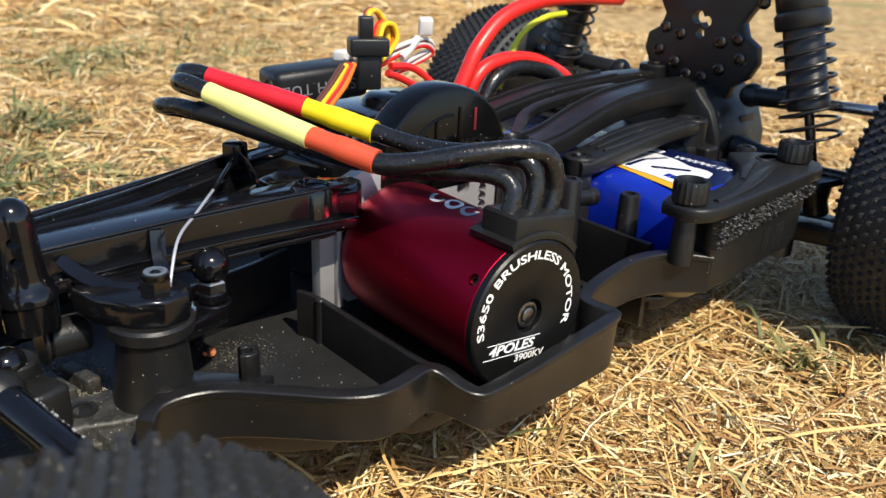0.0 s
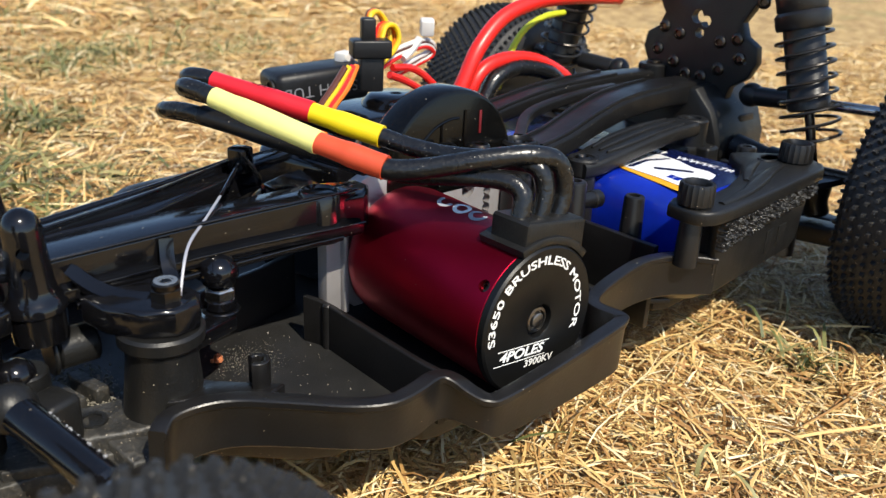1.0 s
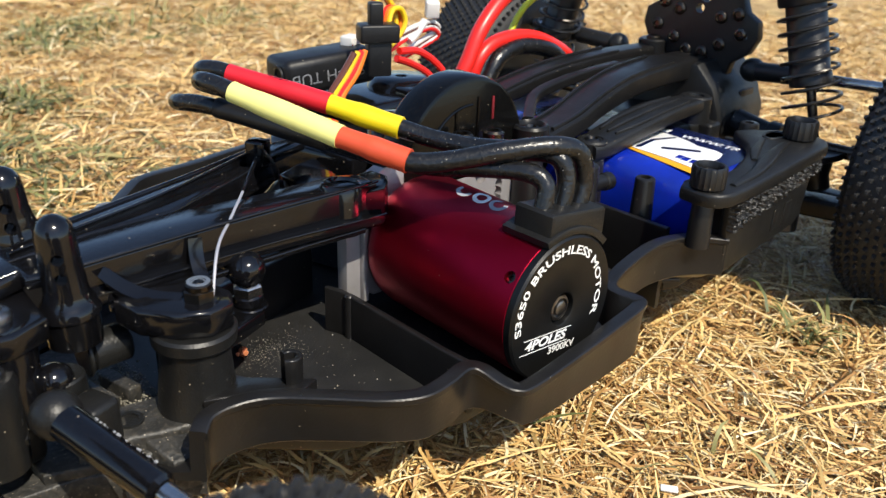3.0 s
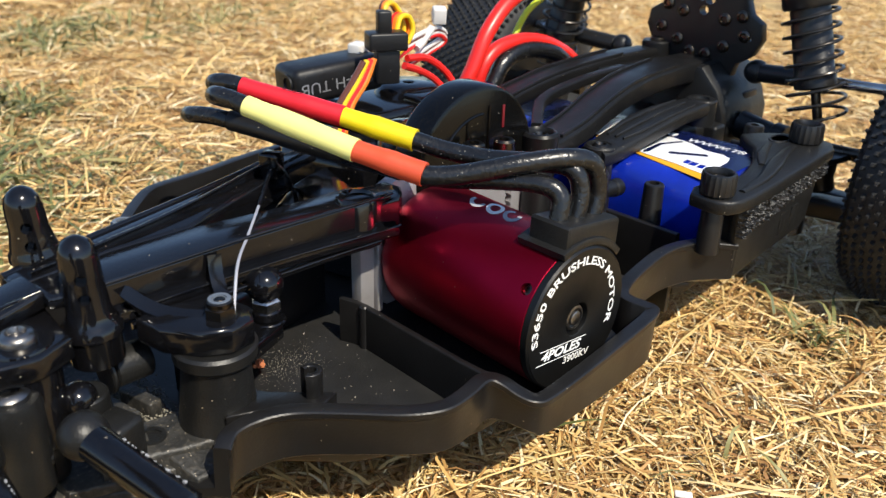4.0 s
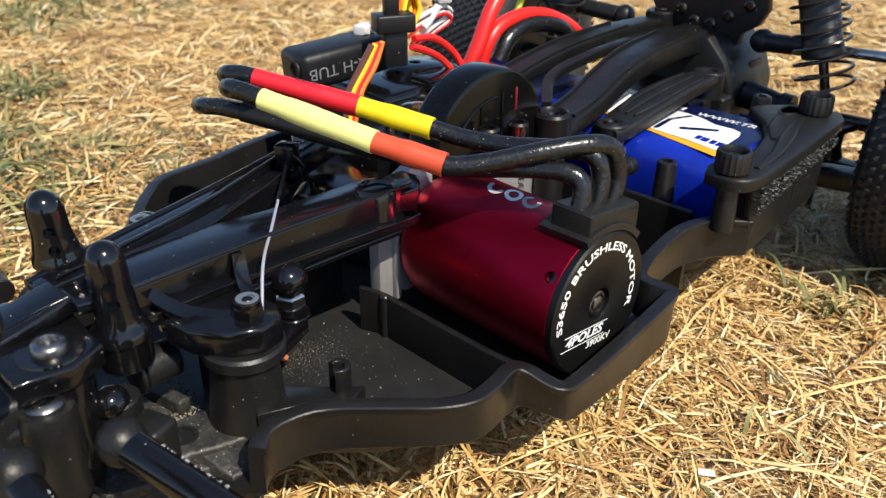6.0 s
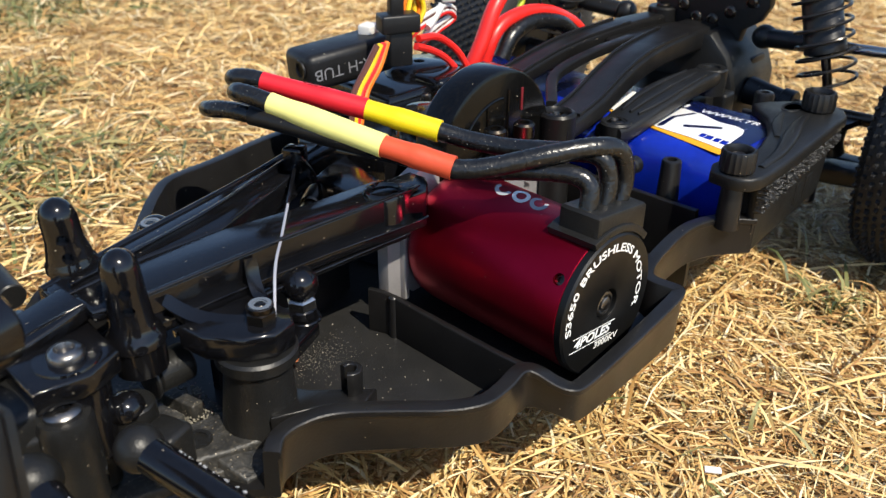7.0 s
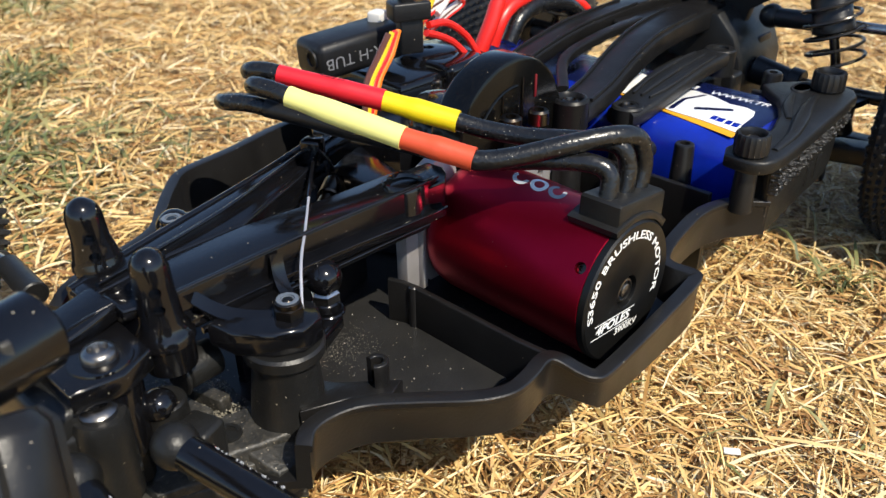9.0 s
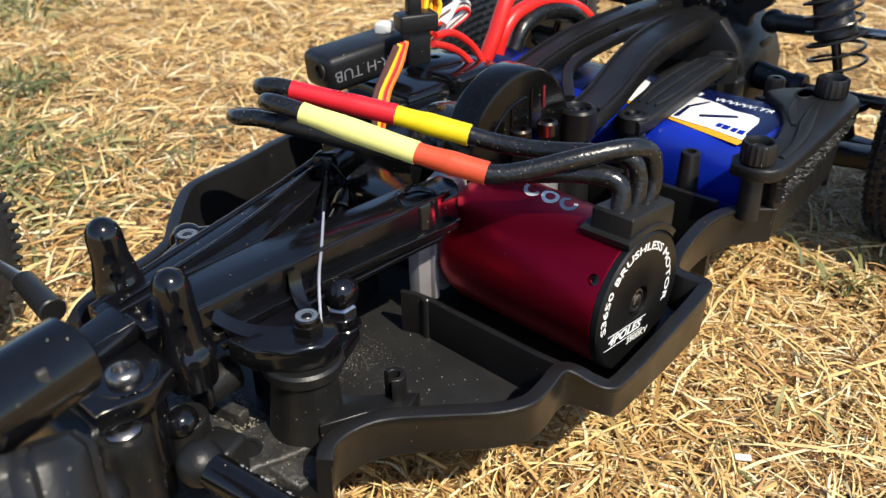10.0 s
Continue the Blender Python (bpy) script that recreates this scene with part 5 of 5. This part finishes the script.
def suspension(flip):
    Y = (lambda y: 152 - y) if flip else (lambda y: y)
    arm = thing("suspension_arm", (160, Y(20), 30), "black plastic rear suspension arm and links", "suspension arm", "rear suspension arms")
    bm = bmesh.new()
    beam(bm, [(152, Y(44), 34), (156, Y(20), 34), (160, Y(-16), 36)], 10, 7, 1.4)
    part("lower_arm", bm, MATTE, arm)
    bm = bmesh.new()
    beam(bm, [(176, Y(44), 34), (170, Y(20), 34), (164, Y(-16), 36)], 8, 7, 1.4)
    part("lower_arm", bm, MATTE, arm)
    bm = bmesh.new()
    rod(bm, (168, Y(42), 72), (164, Y(22), 74), 3.6, 3.4)
    ball(bm, Vector((168.5, Y(45), 72)), 4.6)
    part("upper_link", bm, MATTE, arm)
    bm = bmesh.new()
    rod(bm, (164, Y(24), 74), (160, Y(-13), 76.6), 1.9)
    part("thread", bm, STEEL, arm)
    bm = bmesh.new()
    rod(bm, (160, Y(-10), 76.4), (159, Y(-16), 77), 3.0, 3.4)
    ball(bm, Vector((159, Y(-17), 77)), 4.6)
    part("rod_end", bm, MATTE, arm)
    bm = bmesh.new()
    rod(bm, (164, Y(30), 50), (161, Y(-14), 52), 2.4)
    part("drive_shaft", bm, DARKSTEEL, arm)
    bm = bmesh.new()
    box(bm, (160, Y(-17), 54), (14, 10, 40), 2)
    part("hub_carrier", bm, MATTE, arm)
    return arm


suspension(False)
suspension(True)


# ---------------------------------------------------------------- wheels
def wheel(x, y, z, r, width, group, label, toe=0.0, pins=True):
    """A tyre with rows of short pins on a dished rim; y is its middle, axis across the car."""
    w = thing("wheel", (x, y, z - r), label, "wheel", group)
    m = Matrix.Translation((x, y, z)) @ Matrix.Rotation(radians(toe), 4, "Z") @ Matrix.Translation((-x, -y, -z))
    half = width / 2
    bm = bmesh.new()
    R = r - 2.2
    prof = [(-half * 0.80, R * 0.60), (-half * 0.98, R * 0.70), (-half, R * 0.80), (-half * 0.93, R * 0.90), (-half * 0.80, R * 0.965), (-half * 0.45, R * 0.995), (0, R),
            (half * 0.45, R * 0.995), (half * 0.80, R * 0.965), (half * 0.93, R * 0.90), (half, R * 0.80), (half * 0.98, R * 0.70), (half * 0.80, R * 0.60)]
    lathe(bm, (x, y, z), (0, 1, 0), prof, 72)
    bm.transform(m)
    tyre = part("tyre", bm, RUBBER, w)
    bm = bmesh.new()
    cols = max(7, int(width / 3.4))
    rows = int(2 * math.pi * r / 3.7)
    for i in range(cols + 2):
        for k in range(rows):
            f = -1 + 2 * (i + 0.5) / (cols + 2)
            a = 2 * math.pi * (k + 0.5 * (i % 2)) / rows
            yy = half * f * 0.96
            rad = R * (0.995 - 0.10 * max(0, abs(f) - 0.70) / 0.3)
            nrm = Vector((math.cos(a) * (1 - 0.5 * max(0, abs(f) - 0.7)), 0.9 * max(0, abs(f) - 0.65) * (1 if f > 0 else -1), math.sin(a) * (1 - 0.5 * max(0, abs(f) - 0.7)))).normalized()
            c = Vector((x + rad * math.cos(a), y + yy, z + rad * math.sin(a)))
            t = Vector((-math.sin(a), 0, math.cos(a)))
            s = nrm.cross(t).normalized()
            lo = [bm.verts.new(c - nrm * 0.6 + t * u * 0.8 + s * v * 0.75) for u, v in ((-1, -1), (1, -1), (1, 1), (-1, 1))]
            hi = [bm.verts.new(c + nrm * 1.7 + t * u * 0.45 + s * v * 0.42) for u, v in ((-1, -1), (1, -1), (1, 1), (-1, 1))]
            bm.faces.new(hi)
            for j in range(4):
                bm.faces.new((lo[j], lo[(j + 1) % 4], hi[(j + 1) % 4], hi[j]))
    bm.transform(m)
    pin = part("tread", bm, RUBBER, tyre)
    pin["kind"] = "stuff"
    bm = bmesh.new()
    lathe(bm, (x, y, z), (0, 1, 0), [(-half * 0.84, R * 0.58), (-half * 0.84, R * 0.63), (half * 0.84, R * 0.63), (half * 0.84, R * 0.58), (half * 0.3, R * 0.50), (half * 0.2, R * 0.22), (half * 0.2, 0)], 48)
    bm.transform(m)
    part("rim", bm, MATTE, w)
    return w


wheel(172.5, -30, 48, 49.5, 42, "wheels", "pin-treaded black rubber rear wheel on the grass")
wheel(169, 170, 45.5, 47, 42, "wheels", "pin-treaded black rubber rear wheel on the far side")
wheel(-118, -56, 43, 42, 36, "wheels", "pin-treaded black rubber front wheel close to the motor side", 6)
wheel(-122, 176, 43, 44, 36, "wheels", "pin-treaded black rubber front wheel on the far side", 4)

# front shock and the far front link
fs = thing("shock_absorber", (-124, 30, 40), "black front shock absorber with a ribbed cap", "shock absorber")
top, bot = Vector((-130, 21, 84)), Vector((-140, -5, 42))
d = (bot - top).normalized()
bm = bmesh.new()
rod(bm, (-119.5, 27.0, 85.5), (-137, 21.5, 86.5), 6.4, 6.4, 36, 0.8)
part("mount_eye", bm, GLOSS, fs)
bm = bmesh.new()
n = 48
rings = []
x, y, z = basis(d)
for h, f in ((4, 0.75), (6, 0.96), (7, 1.0), (22, 1.0), (23, 0.94), (23, 0.8)):
    rings.append([bm.verts.new(top + d * h + (x * math.cos(2 * math.pi * k / n) + y * math.sin(2 * math.pi * k / n)) * 8.0 * f * (1 - (0.13 if (k // 4) % 3 == 0 else 0))) for k in range(n)])
for a, b in zip(rings, rings[1:]):
    for k in range(n):
        bm.faces.new((a[k], a[(k + 1) % n], b[(k + 1) % n], b[k]))
bm.faces.new(rings[0][::-1])
bm.faces.new(rings[-1])
part("ribbed_cap", bm, TUB, fs)
bm = bmesh.new()
rod(bm, top + d * 22, bot, 6.6, 6.6, 26)
part("body", bm, TUB, fs)
bm = bmesh.new()
box(bm, (-126.5, 19.4, 88.4), (1.6, 1.2, 4.2), 0.3)
part("moulding_mark", bm, DUSTY, fs)
far = thing("track_rod", (-96, 120, 44), "black plastic turnbuckle link with bright threaded rod", "steering link", "front links")
bm = bmesh.new()
rod(bm, (-96, 104, 46), (-95, 122, 47), 3.4, 3.0)
part("shank", bm, MATTE, far)
bm = bmesh.new()
rod(bm, (-95, 121, 47), (-97, 146, 46), 1.8)
part("thread", bm, STEEL, far)
bm = bmesh.new()
ball(bm, Vector((-58, 103, 50)), 5.0)
rod(bm, (-58, 103, 50), (-48, 92, 52), 3.6, 3.2)
part("ball_end", bm, GLOSS, far)

# ---------------------------------------------------------------- electronics behind the motor
hub = thing("centre_gearbox", (20, 90, 28), "black plastic centre gearbox and servo housing", "gearbox")
bm = bmesh.new()
slab(bm, [(-4, 72), (62, 72), (70, 82), (70, 126), (14, 128), (-4, 112), (-12, 100)], 28, 66, bev=3)
part("housing", bm, GLOSS, hub)
bm = bmesh.new()
lathe(bm, (49, 112, 64.5), (0, 0, 1), [(0, 13), (6, 11.6), (8, 9.6), (8.6, 8.6), (8.6, 2.0), (7.6, 1.8), (7.6, 0)], 32)
part("hub_cap", bm, GLOSS, hub)
bm = bmesh.new()
slab(bm, [(22, 98), (68, 96), (72, 128), (24, 130)], 60, 69.5, bev=2.5)
part("servo_case", bm, GLOSS, hub)
bm = bmesh.new()
lathe(bm, (16, 76, 62), (0, 0, 1), [(0, 10), (8, 8.4), (11, 6), (12, 0)], 28)
part("dome", bm, GLOSS, hub)
for p in ((38, 98, 66), (58, 104, 66), (46, 86, 66), (36, 80, 66), (20, 100, 66)):
    fastener(hub, p, 2.6, 2.0, DARKSTEEL)
bm = bmesh.new()
box(bm, (50, 100, 68), (20, 14, 8), 2)
part("ear", bm, GLOSS, hub)

rx = thing("wrapped_module", (12, 118, 66), "black heat-shrink wrapped electronic module with grey print", "module")
M_ = Matrix.Translation((20.5, 118.5, 78.2)) @ Matrix.Rotation(radians(-8), 4, "Z") @ Matrix.Rotation(radians(-4), 4, "Y")
bm = bmesh.new()
box(bm, (0, 0, 0), (32.5, 16, 11.6), 2.6)
bm.transform(M_)
wrap = part("wrap", bm, SLEEVE, rx)
bm = words("SFR-H TUB", 5.0, 0.04)
on_plane(bm, (-1.6, -8.08, 1.2), (-1, 0, 0.0), (0, 0, -1), 0.0, 1.1)
for v in bm.verts:
    v.co.y = -8.08 - abs(v.co.y + 8.08)
bm.transform(M_)
part("lettering", bm, GREYPRINT, wrap, "grey print upside down")
bm = bmesh.new()
lathe(bm, M_ @ Vector((-16.4, -3, 1)), M_.to_3x3() @ Vector((-1, 0, 0)), [(0, 3.2), (0.5, 3.0), (0.5, 2.2), (0, 2)], 18)
part("opening", bm, SLEEVE, wrap)

plug = thing("servo_plug", (33, 101, 70), "black three-pin servo plug standing on its wires", "connector")
bm = bmesh.new()
box(bm, (29.4, 101, 91.2), (12.4, 7.6, 5.6), 0.8, Matrix.Rotation(radians(-25), 4, "Z"))
part("head", bm, SLEEVE, plug)
bm = bmesh.new()
box(bm, (29.6, 101, 83.4), (7.6, 5, 11), 0.8, Matrix.Rotation(radians(-25), 4, "Z"))
part("body", bm, SLEEVE, plug)
bm = bmesh.new()
box(bm, (28.4, 101, 97), (4.4, 4, 7), 0.7, Matrix.Rotation(radians(-25), 4, "Z"))
part("strain_relief", bm, SLEEVE, plug)
for off, mat, nm in ((0, W_YEL, "yellow wire"), (1.6, W_ORA, "orange wire"), (3.2, W_BRO, "brown wire")):
    bm = bmesh.new()
    tube(bm, [(31 + off * .4, 104 + off, 97), (33 + off * .4, 105 + off, 101), (38 + off * .4, 107 + off, 100.5), (41 + off * .3, 106 + off, 95), (40, 105 + off, 88)], 0.85, 8, 8)
    part("wire", bm, mat, plug, nm)
for off, mat, nm in ((0, W_ORA, "orange wire"), (1.5, W_RED, "red wire"), (3.0, W_YEL, "yellow wire"), (4.6, W_BRO, "brown wire")):
    bm = bmesh.new()
    tube(bm, [(22 - off * 1.1, 98 - off * .2, 87), (17.5 - off * 1.3, 96.5, 81), (10.5 - off * 1.2, 94.5, 75.5), (6 - off * 0.9, 92, 70), (2 - off * 0.6, 90, 64)], 0.95, 8, 8)
    part("wire", bm, mat, plug, nm)
for off, mat, nm in ((0, W_RED, "red wire"), (1.6, W_WHI, "white wire"), (3.0, W_BRO, "brown wire"), (4.4, W_WHI, "white wire")):
    bm = bmesh.new()
    tube(bm, [(36, 104 + off * .5, 84 + off * .4), (46, 106, 87 + off * .6), (57, 107, 89 + off * .5), (62, 108, 86 + off * .5), (55, 109, 82.6 + off * .5), (42, 106, 80 + off * .4)], 0.85, 8, 8)
    part("wire", bm, mat, plug, nm)
for off, mat, nm in ((0, W_YEL, "yellow wire"), (1.5, W_ORA, "orange wire"), (3.0, W_RED, "red wire")):
    bm = bmesh.new()
    tube(bm, [(35, 102 + off, 86), (39.5, 102.5 + off, 89), (42.5, 103 + off, 93), (41, 103.5 + off, 97), (37, 103 + off, 97), (34.5, 102 + off, 93)], 0.85, 8, 8)
    part("wire", bm, mat, plug, nm)
for pts in ([(38, 102, 82), (46, 103, 79), (53, 103, 75), (58, 101, 69)], [(40, 103, 84), (50, 104, 82.5), (58, 103, 77), (62, 101, 70)]):
    bm = bmesh.new()
    tube(bm, pts, 1.2, 8, 8)
    part("wire", bm, W_RED, plug, "red wire")
bm = bmesh.new()
box(bm, (57, 106, 95.5), (4.6, 4, 5.6), 0.7, Matrix.Rotation(radians(-35), 4, "Z") @ Matrix.Rotation(radians(12), 4, "X"))
alone("white_plug", bm, W_WHI, "small white plastic wire plug", "connector", "white plugs")
bm = bmesh.new()
box(bm, (32, 118, 85.4), (6, 5, 4.4), 0.8, Matrix.Rotation(radians(20), 4, "Z"))
alone("white_plug", bm, W_WHI, "small white plastic plug lying on the wrapped module", "connector", "white plugs")
bm = bmesh.new()
tube(bm, [(54, 106, 92), (50, 106, 88), (46, 105, 86)], 1.3, 8, 6)
alone("plug_wire", bm, W_WHI, "short white wire below the plug", "wire")

for pts, r in (([(76, 112, 66), (80, 111, 74), (87, 111, 86), (100, 112, 96), (118, 112, 101), (140, 112, 102), (168, 111, 101)], 2.9),
               ([(84, 113, 66), (87, 112, 74), (94, 112, 79), (106, 112, 80.5), (120, 112, 78.5), (134, 112, 73), (142, 112, 68)], 2.7)):
    bm = bmesh.new()
    tube(bm, pts, r, 16, 8)
    alone("battery_wire", bm, W_RED, "thick red battery wire curving over the far side", "wire", "battery wires")
bm = bmesh.new()
tube(bm, [(90, 110, 66), (96, 110, 74), (108, 110, 77), (124, 109, 74), (134, 109, 68)], 3.2, 14, 8)
alone("battery_wire", bm, WIRE, "thick black battery wire beside the red one", "wire", "battery wires")
bm = bmesh.new()
tube(bm, [(112, 124, 66), (118, 125, 78), (126, 125, 88), (138, 125, 93), (150, 125, 94)], 1.3, 10, 8)
alone("antenna_tube", bm, W_LIME, "thin lime-green antenna tube", "tube")
